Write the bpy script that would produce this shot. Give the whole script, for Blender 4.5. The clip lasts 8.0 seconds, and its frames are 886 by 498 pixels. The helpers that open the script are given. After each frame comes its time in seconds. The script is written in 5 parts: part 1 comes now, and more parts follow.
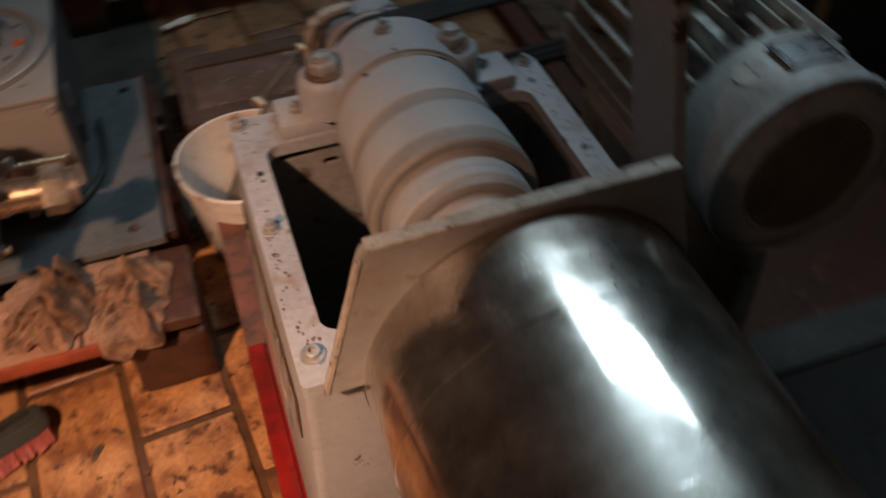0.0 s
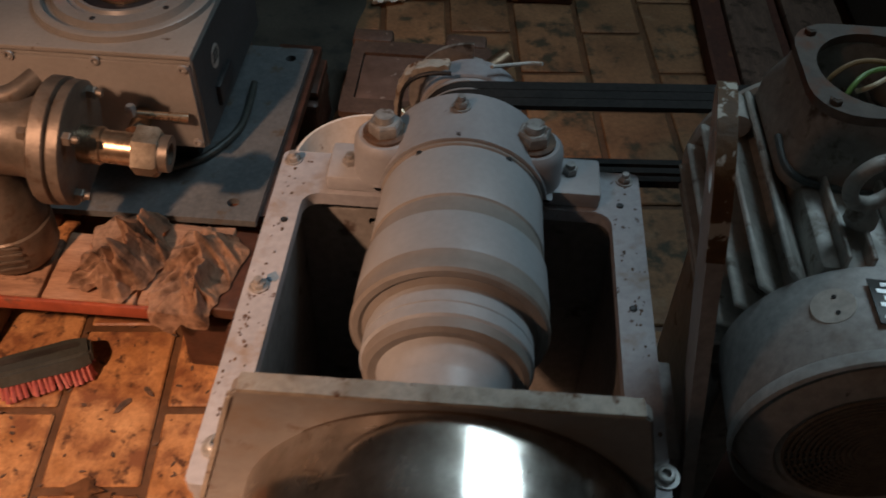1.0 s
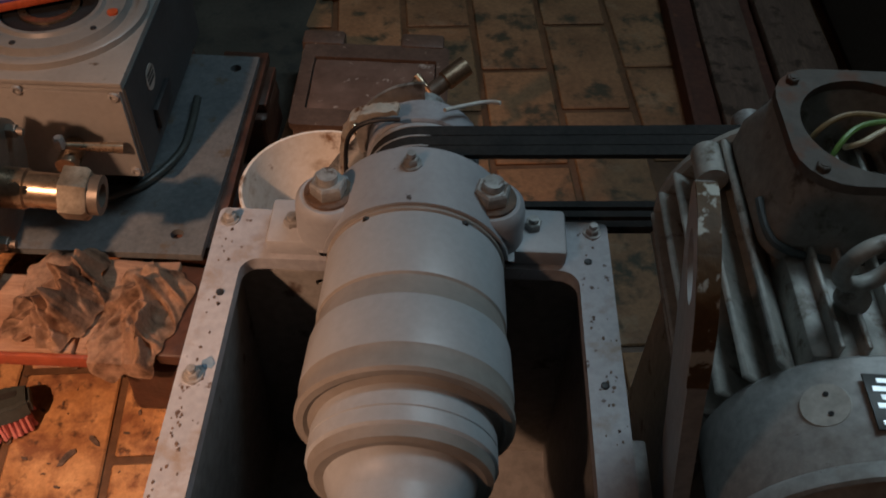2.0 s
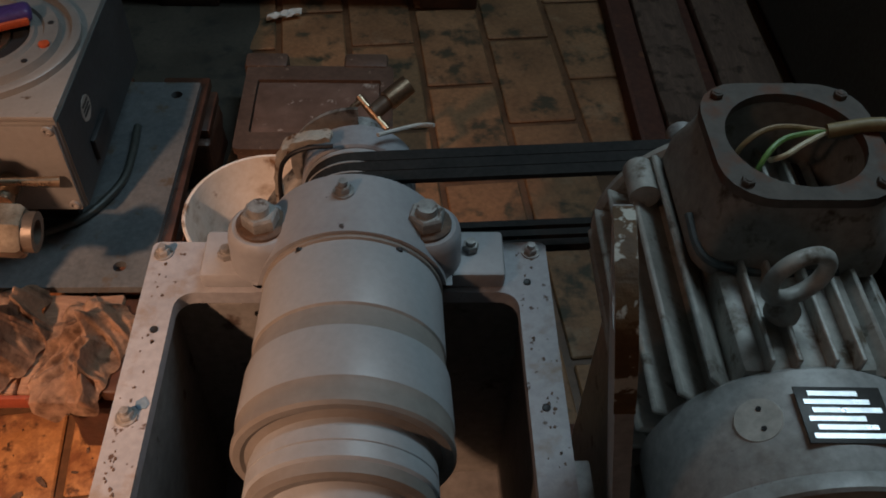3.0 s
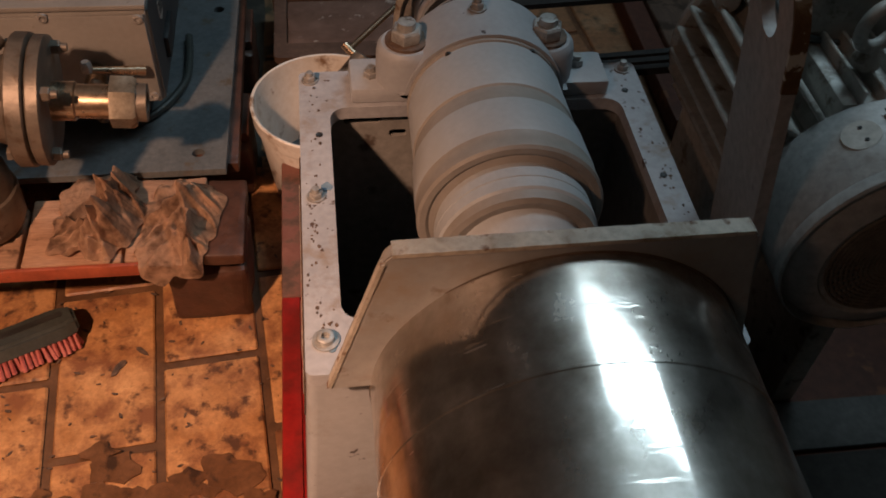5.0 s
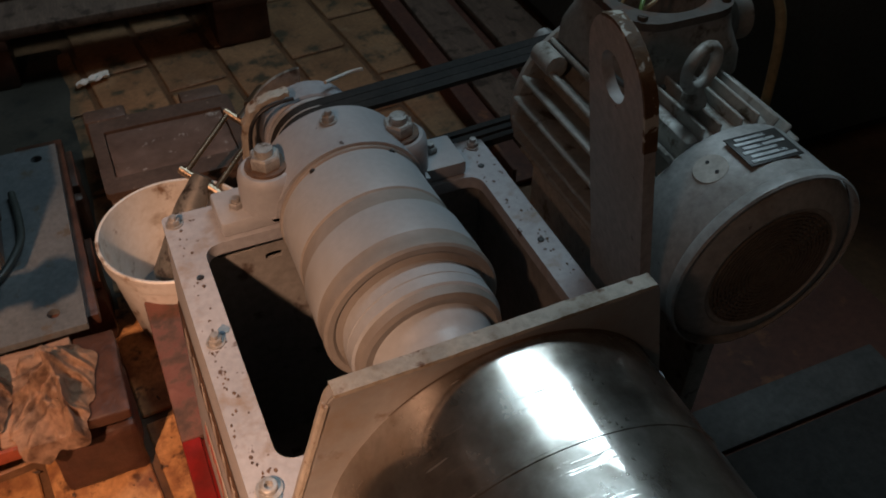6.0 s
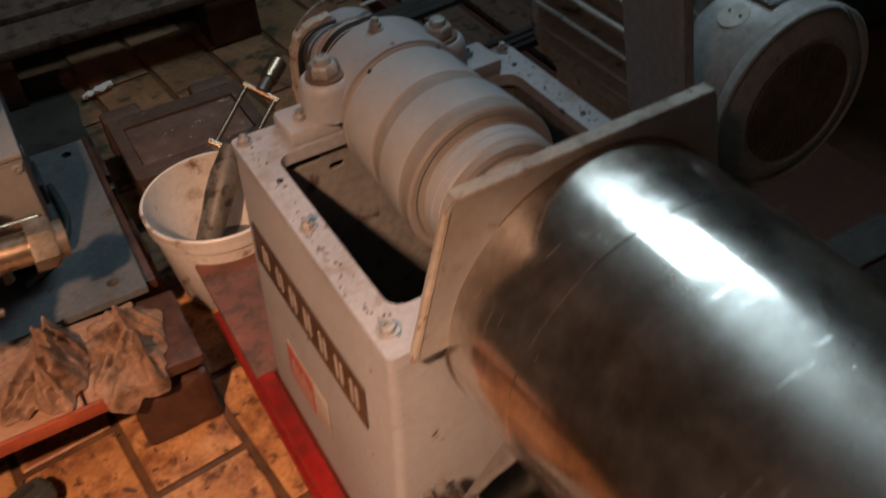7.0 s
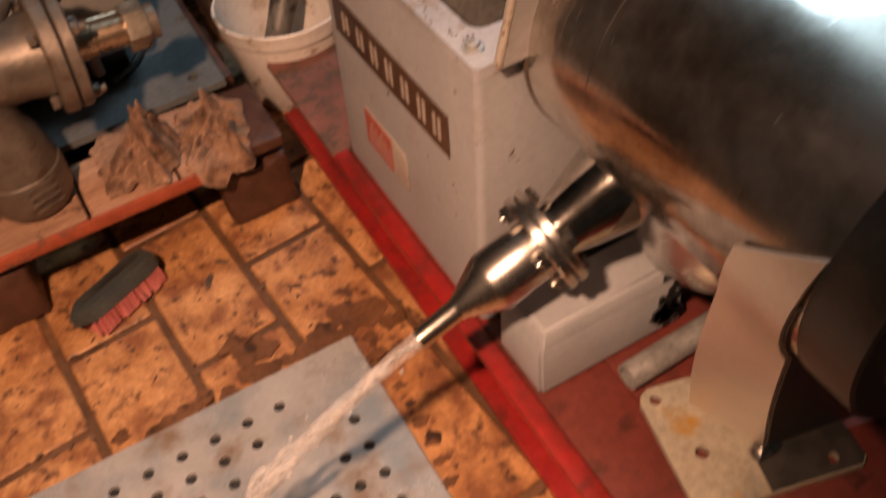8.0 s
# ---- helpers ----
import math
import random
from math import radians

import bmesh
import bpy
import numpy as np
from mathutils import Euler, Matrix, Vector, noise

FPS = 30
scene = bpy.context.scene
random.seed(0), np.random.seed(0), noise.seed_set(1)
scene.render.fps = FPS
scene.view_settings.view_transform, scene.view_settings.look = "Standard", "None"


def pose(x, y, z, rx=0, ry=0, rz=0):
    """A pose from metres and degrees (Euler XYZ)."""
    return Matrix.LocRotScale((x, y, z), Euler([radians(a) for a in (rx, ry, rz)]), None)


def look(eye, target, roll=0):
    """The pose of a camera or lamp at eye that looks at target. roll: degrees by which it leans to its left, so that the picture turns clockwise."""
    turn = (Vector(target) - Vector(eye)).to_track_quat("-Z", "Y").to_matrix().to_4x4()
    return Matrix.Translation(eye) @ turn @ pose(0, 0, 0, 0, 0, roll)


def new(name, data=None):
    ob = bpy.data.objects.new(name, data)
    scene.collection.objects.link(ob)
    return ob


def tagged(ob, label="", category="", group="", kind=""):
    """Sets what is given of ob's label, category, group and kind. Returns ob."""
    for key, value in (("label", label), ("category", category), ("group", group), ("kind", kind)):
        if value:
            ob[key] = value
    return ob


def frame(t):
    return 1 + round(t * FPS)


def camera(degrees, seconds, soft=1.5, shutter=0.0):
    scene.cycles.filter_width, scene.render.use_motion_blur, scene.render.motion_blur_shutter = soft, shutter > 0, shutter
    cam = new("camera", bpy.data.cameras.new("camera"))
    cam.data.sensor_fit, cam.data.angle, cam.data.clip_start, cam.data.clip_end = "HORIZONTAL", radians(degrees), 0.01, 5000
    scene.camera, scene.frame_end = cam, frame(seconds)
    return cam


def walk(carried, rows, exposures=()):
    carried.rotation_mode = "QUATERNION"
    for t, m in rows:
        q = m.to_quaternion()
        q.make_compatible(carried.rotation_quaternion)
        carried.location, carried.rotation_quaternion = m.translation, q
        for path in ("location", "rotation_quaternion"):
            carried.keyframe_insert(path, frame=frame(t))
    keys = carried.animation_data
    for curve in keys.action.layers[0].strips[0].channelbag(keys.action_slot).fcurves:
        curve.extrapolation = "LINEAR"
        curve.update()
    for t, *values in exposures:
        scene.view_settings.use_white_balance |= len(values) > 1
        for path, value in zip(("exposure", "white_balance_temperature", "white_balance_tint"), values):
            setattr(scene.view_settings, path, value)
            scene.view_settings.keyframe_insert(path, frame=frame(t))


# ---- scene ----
cam = camera(52.5, 8.0, soft=1.7, shutter=0.5)
PATH = [
    (0, (-0.181, -0.465, 1.047), (0.232, 0.886, -0.369), -2.6),
    (0.5, (-0.06, -0.401, 1.075), (-0.037, 0.976, -0.376), 4.4),
    (1, (0.027, -0.335, 1.06), (-0.045, 1.041, -0.389), 2.0),
    (1.5, (0.041, -0.273, 1.037), (0.052, 1.031, -0.48), 4.2),
    (2, (0.034, -0.219, 1.069), (0.033, 1.098, -0.436), 2.4),
    (2.2, (0.037, -0.215, 1.073), (0.062, 1.091, -0.442), 2.7),
    (3.3, (0.061, -0.205, 1.073), (0.139, 1.143, -0.402), 2.3),
    (3.5, (0.044, -0.208, 1.073), (0.058, 1.144, -0.401), 0.9),
    (4, (0.007, -0.243, 1.044), (0.106, 1.101, -0.434), 3.0),
    (4.2, (-0.02, -0.283, 1.031), (0.058, 1.04, -0.466), 0.7),
    (5.3, (-0.175, -0.424, 1.052), (0.16, 0.892, -0.416), 4.5),
    (5.5, (-0.187, -0.401, 1.069), (0.248, 0.928, -0.361), 2.1),
    (6, (-0.186, -0.378, 1.071), (0.413, 0.941, -0.309), 1.1),
    (6.5, (-0.223, -0.404, 1.045), (0.408, 0.949, -0.285), -1.8),
    (7, (-0.334, -0.472, 1.012), (0.336, 0.86, -0.321), -4.8),
    (7.5, (-0.416, -0.546, 0.994), (0.231, 0.745, -0.389), -5.6),
    (8, (-0.463, -0.598, 0.974), (0.05, 0.619, -0.527), -8.6),
]
walk(cam, [(t, look(eye, target, roll)) for t, eye, target, roll in PATH],
     exposures=[(0.0, 0.0), (6.5, 0.0), (7.5, 0.18), (8.0, 0.2)])

# ---- light ----
world = bpy.data.worlds.new("world")
scene.world = world
world.use_nodes = True
world.node_tree.nodes["Background"].inputs[0].default_value = (0.55, 0.62, 0.75, 1)
world.node_tree.nodes["Background"].inputs[1].default_value = 0.035


def lamp(name, kind, m, energy, colour, **more):
    data = bpy.data.lights.new(name, kind)
    data.energy, data.color = energy, colour
    if "size" in more:
        data.size = more["size"]
    if "size_y" in more:
        data.shape, data.size_y = "RECTANGLE", more["size_y"]
    if "radius" in more:
        data.shadow_soft_size = more["radius"]
    ob = new(name, data)
    ob.matrix_world = m
    return ob


COOL, WARM = (0.64, 0.87, 1.0), (1.0, 0.55, 0.34)
lamp("ceiling_lamp", "AREA", pose(1.0, 1.12, 2.45), 18.5, COOL, size=1.3, size_y=0.42)
# added fill aimed at the ceiling, lifts the ambient bounce
lamp("ceiling_bounce_fill", "AREA", pose(1.0, 1.12, 2.5, 180), 11, COOL, size=1.2, size_y=0.36)
work = lamp("work_lamp", "SPOT", look((-0.78, -0.56, 1.45), (-0.505, 0.12, 0.0)), 122, WARM, radius=0.035)
# added warm point fill beside the work lamp, brightens the casing's left side
lamp("warm_fill", "POINT", pose(-0.78, -0.56, 1.47), 3.6, WARM, radius=0.06)
work.data.spot_size, work.data.spot_blend = radians(63), 0.75


# ---- materials ----
def nodes_of(name):
    m = bpy.data.materials.new(name)
    m.use_nodes = True
    t = m.node_tree
    return m, t, t.nodes["Principled BSDF"]


def noise_node(t, scale, detail=4.0, rough=0.55, stretch=None, spread=0.0):
    tc = t.nodes.new("ShaderNodeTexCoord")
    src = tc.outputs["Object"]
    if spread:
        info = t.nodes.new("ShaderNodeObjectInfo")
        mul = t.nodes.new("ShaderNodeMath")
        mul.operation, mul.inputs[1].default_value = "MULTIPLY", spread
        t.links.new(info.outputs["Random"], mul.inputs[0])
        add = t.nodes.new("ShaderNodeVectorMath")
        t.links.new(src, add.inputs[0])
        t.links.new(mul.outputs[0], add.inputs[1])
        src = add.outputs[0]
    if stretch:
        mp = t.nodes.new("ShaderNodeMapping")
        mp.inputs["Scale"].default_value = stretch
        t.links.new(src, mp.inputs["Vector"])
        src = mp.outputs[0]
    n = t.nodes.new("ShaderNodeTexNoise")
    n.inputs["Scale"].default_value, n.inputs["Detail"].default_value, n.inputs["Roughness"].default_value = scale, detail, rough
    t.links.new(src, n.inputs["Vector"])
    return n.outputs["Fac"]


def ramp(t, fac, stops):
    r = t.nodes.new("ShaderNodeValToRGB")
    e = r.color_ramp.elements
    e[0].position, e[0].color = stops[0][0], (*stops[0][1], 1)
    e[1].position, e[1].color = stops[-1][0], (*stops[-1][1], 1)
    for p, c in stops[1:-1]:
        e.new(p).color = (*c, 1)
    t.links.new(fac, r.inputs[0])
    return r.outputs[0]


def mixed(t, fac, a, b, mode="MIX"):
    m = t.nodes.new("ShaderNodeMix")
    m.data_type, m.blend_type = "RGBA", mode
    for sock, v in ((m.inputs[0], fac), (m.inputs[6], a), (m.inputs[7], b)):
        if isinstance(v, (int, float)):
            sock.default_value = v
        elif isinstance(v, tuple):
            sock.default_value = (*v, 1)
        else:
            t.links.new(v, sock)
    return m.outputs[2]


def surface(name, a, b, rough=0.6, metal=0.0, big=6.0, fine=90.0, bump=0.3, spots=None, spot_at=0.66, spot_scale=35.0, spot_width=0.03,
            stretch=None, spread=0.0, shift=0.0, rough_var=0.15, second=None, second_at=0.6, second_scale=9.0, depth=0.002, grit=0.35):
    """Two tones over large patches, fine grain, optional spots (chips, stains) and a second, broader stain."""
    m, t, p = nodes_of(name)
    patch = noise_node(t, big, 5, 0.6, stretch, spread)
    grain = noise_node(t, fine, 3, 0.6, stretch, spread)
    col = ramp(t, patch, [(0.3, a), (0.72, b)])
    col = mixed(t, grit, col, ramp(t, grain, [(0.3, (0.25, 0.25, 0.25)), (0.7, (0.78, 0.78, 0.78))]), "OVERLAY")
    if second:
        s = noise_node(t, second_scale, 6, 0.65, stretch, spread + 3.1 if spread else 0)
        col = mixed(t, ramp(t, s, [(second_at - 0.08, (0, 0, 0)), (second_at + 0.08, (1, 1, 1))]), col, second)
    if spots:
        s = noise_node(t, spot_scale, 4, 0.6, None, spread)
        col = mixed(t, ramp(t, s, [(spot_at - spot_width, (0, 0, 0)), (spot_at + spot_width, (1, 1, 1))]), col, spots)
    if shift:
        info = t.nodes.new("ShaderNodeObjectInfo")
        hsv = t.nodes.new("ShaderNodeHueSaturation")
        mr = t.nodes.new("ShaderNodeMapRange")
        mr.inputs[3].default_value, mr.inputs[4].default_value = 1 - shift, 1 + shift
        t.links.new(info.outputs["Random"], mr.inputs[0])
        t.links.new(mr.outputs[0], hsv.inputs["Value"])
        t.links.new(col, hsv.inputs["Color"])
        col = hsv.outputs[0]
    t.links.new(col, p.inputs["Base Color"])
    mr = t.nodes.new("ShaderNodeMapRange")
    mr.inputs[3].default_value, mr.inputs[4].default_value = max(rough - rough_var, 0.03), min(rough + rough_var, 1)
    t.links.new(patch, mr.inputs[0])
    t.links.new(mr.outputs[0], p.inputs["Roughness"])
    p.inputs["Metallic"].default_value = metal
    if bump:
        bn = t.nodes.new("ShaderNodeBump")
        bn.inputs["Strength"].default_value, bn.inputs["Distance"].default_value = bump, depth
        t.links.new(grain, bn.inputs["Height"])
        t.links.new(bn.outputs[0], p.inputs["Normal"])
    return m


def plain(name, colour, rough=0.5, metal=0.0):
    return surface(name, tuple(0.85 * c for c in colour), tuple(min(1, 1.12 * c) for c in colour), rough, metal, 25, 160, 0.12)


def stainless(name, low, mid, high):
    """Polished sheet: blotchy gloss, duller rings and short scratches round the drum, broad highlights across it."""
    m, t, p = nodes_of(name)
    p.inputs["Metallic"].default_value = 0.97
    p.inputs["Anisotropic"].default_value = 0.25
    tan = t.nodes.new("ShaderNodeTangent")
    tan.direction_type, tan.axis = "RADIAL", "Y"
    t.links.new(tan.outputs[0], p.inputs["Tangent"])
    wear = noise_node(t, 7, 6, 0.65)
    smear = noise_node(t, 11, 6, 0.7, (1.6, 1.0, 1.6))
    rings = noise_node(t, 6, 3, 0.6, (0.35, 5.0, 0.35))
    scuff = noise_node(t, 11, 3, 0.75, (1.0, 16, 1.0))
    tick = noise_node(t, 22, 2, 0.6, (1.0, 7.0, 0.45))
    col = ramp(t, wear, [(0.38, (0.38, 0.325, 0.275)), (0.6, (0.76, 0.715, 0.665))])
    lines = ramp(t, scuff, [(0.61, (0, 0, 0)), (0.72, (0.8, 0.8, 0.8))])
    ticks = ramp(t, tick, [(0.7, (0, 0, 0)), (0.76, (0.6, 0.6, 0.6))])
    t.links.new(mixed(t, ticks, col, (0.8, 0.78, 0.75)), p.inputs["Base Color"])
    r = ramp(t, smear, [(0.36, (low, low, low)), (0.5, (mid, mid, mid)), (0.64, (high, high, high))])
    dull = ramp(t, rings, [(0.52, (0, 0, 0)), (0.62, (0.45, 0.45, 0.45))])
    r = mixed(t, dull, r, (high, high, high))
    r = mixed(t, mixed(t, 1.0, lines, ramp(t, wear, [(0.38, (0, 0, 0)), (0.6, (0.7, 0.7, 0.7))]), "MULTIPLY"), r, (0.42, 0.42, 0.42))
    r = mixed(t, ticks, r, (0.5, 0.5, 0.5))
    t.links.new(r, p.inputs["Roughness"])
    h = mixed(t, 0.35, mixed(t, 0.5, smear, rings), lines)
    bn = t.nodes.new("ShaderNodeBump")
    bn.inputs["Strength"].default_value, bn.inputs["Distance"].default_value = 0.16, 0.002
    t.links.new(h, bn.inputs["Height"])
    t.links.new(bn.outputs[0], p.inputs["Normal"])
    # a hazy second lobe from fine wiping scratches over the polished one
    q = t.nodes.new("ShaderNodeBsdfPrincipled")
    q.inputs["Metallic"].default_value = 0.97
    t.links.new(col, q.inputs["Base Color"])
    t.links.new(ramp(t, smear, [(0.35, (0.26, 0.26, 0.26)), (0.65, (0.38, 0.38, 0.38))]), q.inputs["Roughness"])
    t.links.new(bn.outputs[0], q.inputs["Normal"])
    mix = t.nodes.new("ShaderNodeMixShader")
    t.links.new(ramp(t, wear, [(0.35, (0.22, 0.22, 0.22)), (0.65, (0.5, 0.5, 0.5))]), mix.inputs[0])
    t.links.new(p.outputs[0], mix.inputs[1])
    t.links.new(q.outputs[0], mix.inputs[2])
    t.links.new(mix.outputs[0], t.nodes["Material Output"].inputs["Surface"])
    return m


M = {}
M["housing"] = surface("grey_machine_paint", (0.29, 0.3, 0.32), (0.38, 0.39, 0.41), 0.5, 0, 5, 120, 0.08, (0.05, 0.035, 0.03), 0.7, 55, 0.02, grit=0.12,
                       second=(0.3, 0.27, 0.25), second_at=0.68, second_scale=12)
M["rim"] = surface("chipped_grey_rim_paint", (0.29, 0.3, 0.325), (0.39, 0.4, 0.43), 0.5, 0, 9, 130, 0.25, (0.09, 0.055, 0.04), 0.68, 70, 0.02, grit=0.2,
                   second=(0.25, 0.2, 0.16), second_at=0.62, second_scale=24)
M["plate_grey"] = surface("stained_grey_paint", (0.25, 0.25, 0.245), (0.34, 0.335, 0.33), 0.45, 0, 7, 120, 0.1, (0.16, 0.11, 0.07), 0.66, 34, 0.05, grit=0.14,
                          second=(0.27, 0.23, 0.19), second_at=0.57, second_scale=16)
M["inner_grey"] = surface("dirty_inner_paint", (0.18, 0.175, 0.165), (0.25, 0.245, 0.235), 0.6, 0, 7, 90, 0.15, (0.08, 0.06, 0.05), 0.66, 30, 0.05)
# dirty inner paint with the shade inside the housing put into its tone
M["inside"] = surface("shaded_inner_paint", (0.12, 0.12, 0.12), (0.19, 0.188, 0.185), 0.75, 0, 7, 80, 0.3, (0.06, 0.04, 0.03), 0.66, 20)
M["rotor"] = surface("satin_grey_rotor", (0.36, 0.378, 0.396), (0.43, 0.448, 0.466), 0.4, 0, 4, 160, 0.04, rough_var=0.1, grit=0.1, second=(0.33, 0.325, 0.315), second_at=0.6, second_scale=5)
M["rotor_dirty"] = surface("brownish_rotor_groove", (0.23, 0.21, 0.19), (0.33, 0.305, 0.28), 0.55, 0, 12, 120, 0.08, grit=0.12)
M["steel"] = stainless("polished_stainless", 0.06, 0.1, 0.2)
M["steel_dull"] = stainless("matt_stainless_collar", 0.07, 0.12, 0.28)
M["bright"] = surface("bright_stainless", (0.55, 0.53, 0.5), (0.7, 0.67, 0.63), 0.27, 1, 12, 120, 0.05, rough_var=0.08)
M["mirror"] = surface("mirror_polished_stainless", (0.42, 0.4, 0.37), (0.62, 0.59, 0.55), 0.12, 1, 20, 120, 0.05, rough_var=0.06)
M["leg"] = surface("dull_brushed_stainless", (0.55, 0.5, 0.44), (0.68, 0.62, 0.56), 0.4, 0.5, 9, 140, 0.05, rough_var=0.1, grit=0.1)
M["zinc"] = surface("zinc_bolt", (0.26, 0.255, 0.245), (0.42, 0.41, 0.4), 0.45, 0.45, 60, 300, 0.1, (0.12, 0.07, 0.04), 0.66, 90)
M["bolt_grey"] = surface("grey_painted_bolt", (0.3, 0.3, 0.29), (0.42, 0.42, 0.41), 0.4, 0.3, 50, 200, 0.15, (0.09, 0.05, 0.03), 0.62, 70, 0.04)
M["red"] = surface("worn_red_paint", (0.23, 0.013, 0.013), (0.35, 0.02, 0.018), 0.33, 0, 8, 90, 0.2, (0.1, 0.016, 0.012), 0.66, 30, 0.08,
                   second=(0.15, 0.02, 0.018), second_at=0.56)
M["red_dull"] = surface("dull_red_deck_paint", (0.1, 0.02, 0.014), (0.16, 0.034, 0.025), 0.5, 0, 6, 90, 0.2, (0.06, 0.015, 0.01), 0.64, 24, 0.06)
M["rust_red"] = surface("dusty_red_oxide", (0.15, 0.055, 0.042), (0.23, 0.1, 0.078), 0.8, 0, 14, 60, 0.5, (0.08, 0.045, 0.035), 0.57, 30, 0.08, second=(0.12, 0.07, 0.05), second_at=0.52, second_scale=30)
M["tile"] = surface("orange_floor_tile", (0.32, 0.14, 0.05), (0.6, 0.32, 0.14), 0.44, 0, 18, 150, 0.4, (0.1, 0.045, 0.024), 0.61, 46, 0.06,
                    spread=7.0, shift=0.1, second=(0.22, 0.09, 0.04), second_at=0.54, second_scale=19)
M["tile_far"] = surface("dark_brown_tile", (0.17, 0.085, 0.04), (0.31, 0.165, 0.08), 0.65, 0, 9, 120, 0.35, (0.055, 0.045, 0.025), 0.6, 16, 0.06,
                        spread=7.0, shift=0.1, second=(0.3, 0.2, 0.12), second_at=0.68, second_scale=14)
# near-black floor tone that carries the shadow left of the far tiles
M["floor_shadow"] = surface("shadow_dark_floor", (0.03, 0.025, 0.018), (0.06, 0.05, 0.036), 0.6, 0, 9, 120, 0.35, (0.02, 0.018, 0.014), 0.6, 16, 0.06, spread=7.0, shift=0.1)
M["mud"] = surface("wet_brown_mud", (0.1, 0.045, 0.02), (0.2, 0.095, 0.045), 0.34, 0, 16, 120, 0.5, (0.05, 0.025, 0.014), 0.6, 40, 0.05)
M["plate_edge"] = surface("dusty_worn_plate_edge", (0.36, 0.32, 0.26), (0.52, 0.48, 0.42), 0.6, 0, 30, 160, 0.35, (0.13, 0.06, 0.025), 0.6, 60, 0.04, second=(0.2, 0.15, 0.1), second_at=0.6, second_scale=40)
M["greasy"] = surface("greasy_dark_barrel", (0.11, 0.1, 0.085), (0.22, 0.2, 0.17), 0.5, 0.2, 26, 90, 0.5, (0.04, 0.03, 0.025), 0.58, 45, 0.05)
M["wood_far"] = surface("dark_dusty_wood", (0.09, 0.055, 0.04), (0.17, 0.11, 0.08), 0.8, 0, 9, 60, 0.5, (0.05, 0.03, 0.02), 0.6, 25, 0.05, stretch=(6, 1, 6), spread=5)
M["mortar"] = surface("wet_dirty_mortar", (0.07, 0.035, 0.018), (0.17, 0.085, 0.04), 0.5, 0, 12, 90, 0.5)
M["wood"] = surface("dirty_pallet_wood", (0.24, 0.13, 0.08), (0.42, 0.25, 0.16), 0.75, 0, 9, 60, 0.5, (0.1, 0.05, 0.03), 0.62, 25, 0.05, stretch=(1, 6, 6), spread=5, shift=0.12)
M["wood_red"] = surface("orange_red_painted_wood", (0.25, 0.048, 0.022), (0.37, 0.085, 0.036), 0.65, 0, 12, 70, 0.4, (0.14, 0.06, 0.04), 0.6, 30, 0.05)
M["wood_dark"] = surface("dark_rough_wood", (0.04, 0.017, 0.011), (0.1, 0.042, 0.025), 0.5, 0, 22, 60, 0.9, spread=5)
M["plate"] = surface("oily_steel_plate", (0.105, 0.12, 0.13), (0.175, 0.185, 0.19), 0.42, 0.2, 7, 110, 0.15, (0.12, 0.1, 0.08), 0.66, 30, 0.05)
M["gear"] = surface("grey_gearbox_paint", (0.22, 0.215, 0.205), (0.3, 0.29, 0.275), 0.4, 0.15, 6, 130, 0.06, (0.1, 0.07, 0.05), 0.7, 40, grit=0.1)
M["side"] = surface("dark_grey_side", (0.03, 0.033, 0.036), (0.055, 0.057, 0.06), 0.55, 0, 8, 110, 0.1)
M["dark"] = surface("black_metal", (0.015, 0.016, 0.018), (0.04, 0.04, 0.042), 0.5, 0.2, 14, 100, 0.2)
M["nut"] = surface("oily_brass_nut", (0.3, 0.25, 0.19), (0.44, 0.38, 0.3), 0.35, 0.7, 40, 200, 0.1, (0.14, 0.09, 0.06), 0.62, 60, 0.05)
M["bronze"] = surface("weathered_bronze", (0.1, 0.085, 0.07), (0.2, 0.165, 0.135), 0.45, 0.5, 14, 90, 0.35, (0.1, 0.07, 0.05), 0.62, 45, 0.06)
M["copper"] = surface("shiny_brass", (0.34, 0.25, 0.17), (0.46, 0.34, 0.24), 0.3, 0.9, 30, 200, 0.1)
M["rag"] = surface("dirty_brown_rag", (0.42, 0.25, 0.16), (0.58, 0.38, 0.26), 0.95, 0, 13, 140, 0.6, (0.15, 0.08, 0.05), 0.58, 22, 0.08)
M["brush"] = plain("dark_green_grey_plastic", (0.045, 0.05, 0.046), 0.45)
M["bristle"] = surface("red_bristles", (0.42, 0.09, 0.09), (0.6, 0.22, 0.19), 0.6, 0, 60, 200, 0.1)
M["bucket"] = surface("dirty_white_plastic", (0.68, 0.63, 0.57), (0.84, 0.8, 0.75), 0.42, 0, 9, 90, 0.1, (0.24, 0.14, 0.08), 0.66, 26, 0.05,
                      second=(0.42, 0.33, 0.25), second_at=0.62, second_scale=14)
M["box"] = surface("dusty_brown_casting", (0.07, 0.045, 0.035), (0.125, 0.08, 0.06), 0.55, 0, 10, 100, 0.3, (0.3, 0.24, 0.2), 0.68, 60, 0.03)
M["box_lid"] = surface("glossy_brown_panel", (0.11, 0.075, 0.062), (0.18, 0.125, 0.105), 0.2, 0, 12, 28, 0.6, (0.4, 0.36, 0.33), 0.68, 40, 0.04)
M["belt"] = surface("black_rubber_belt", (0.02, 0.02, 0.02), (0.036, 0.035, 0.034), 0.78, 0, 30, 200, 0.15)
M["motor"] = surface("grey_cast_motor", (0.3, 0.295, 0.27), (0.5, 0.485, 0.45), 0.45, 0.05, 11, 110, 0.25, (0.13, 0.1, 0.07), 0.63, 40, 0.05)
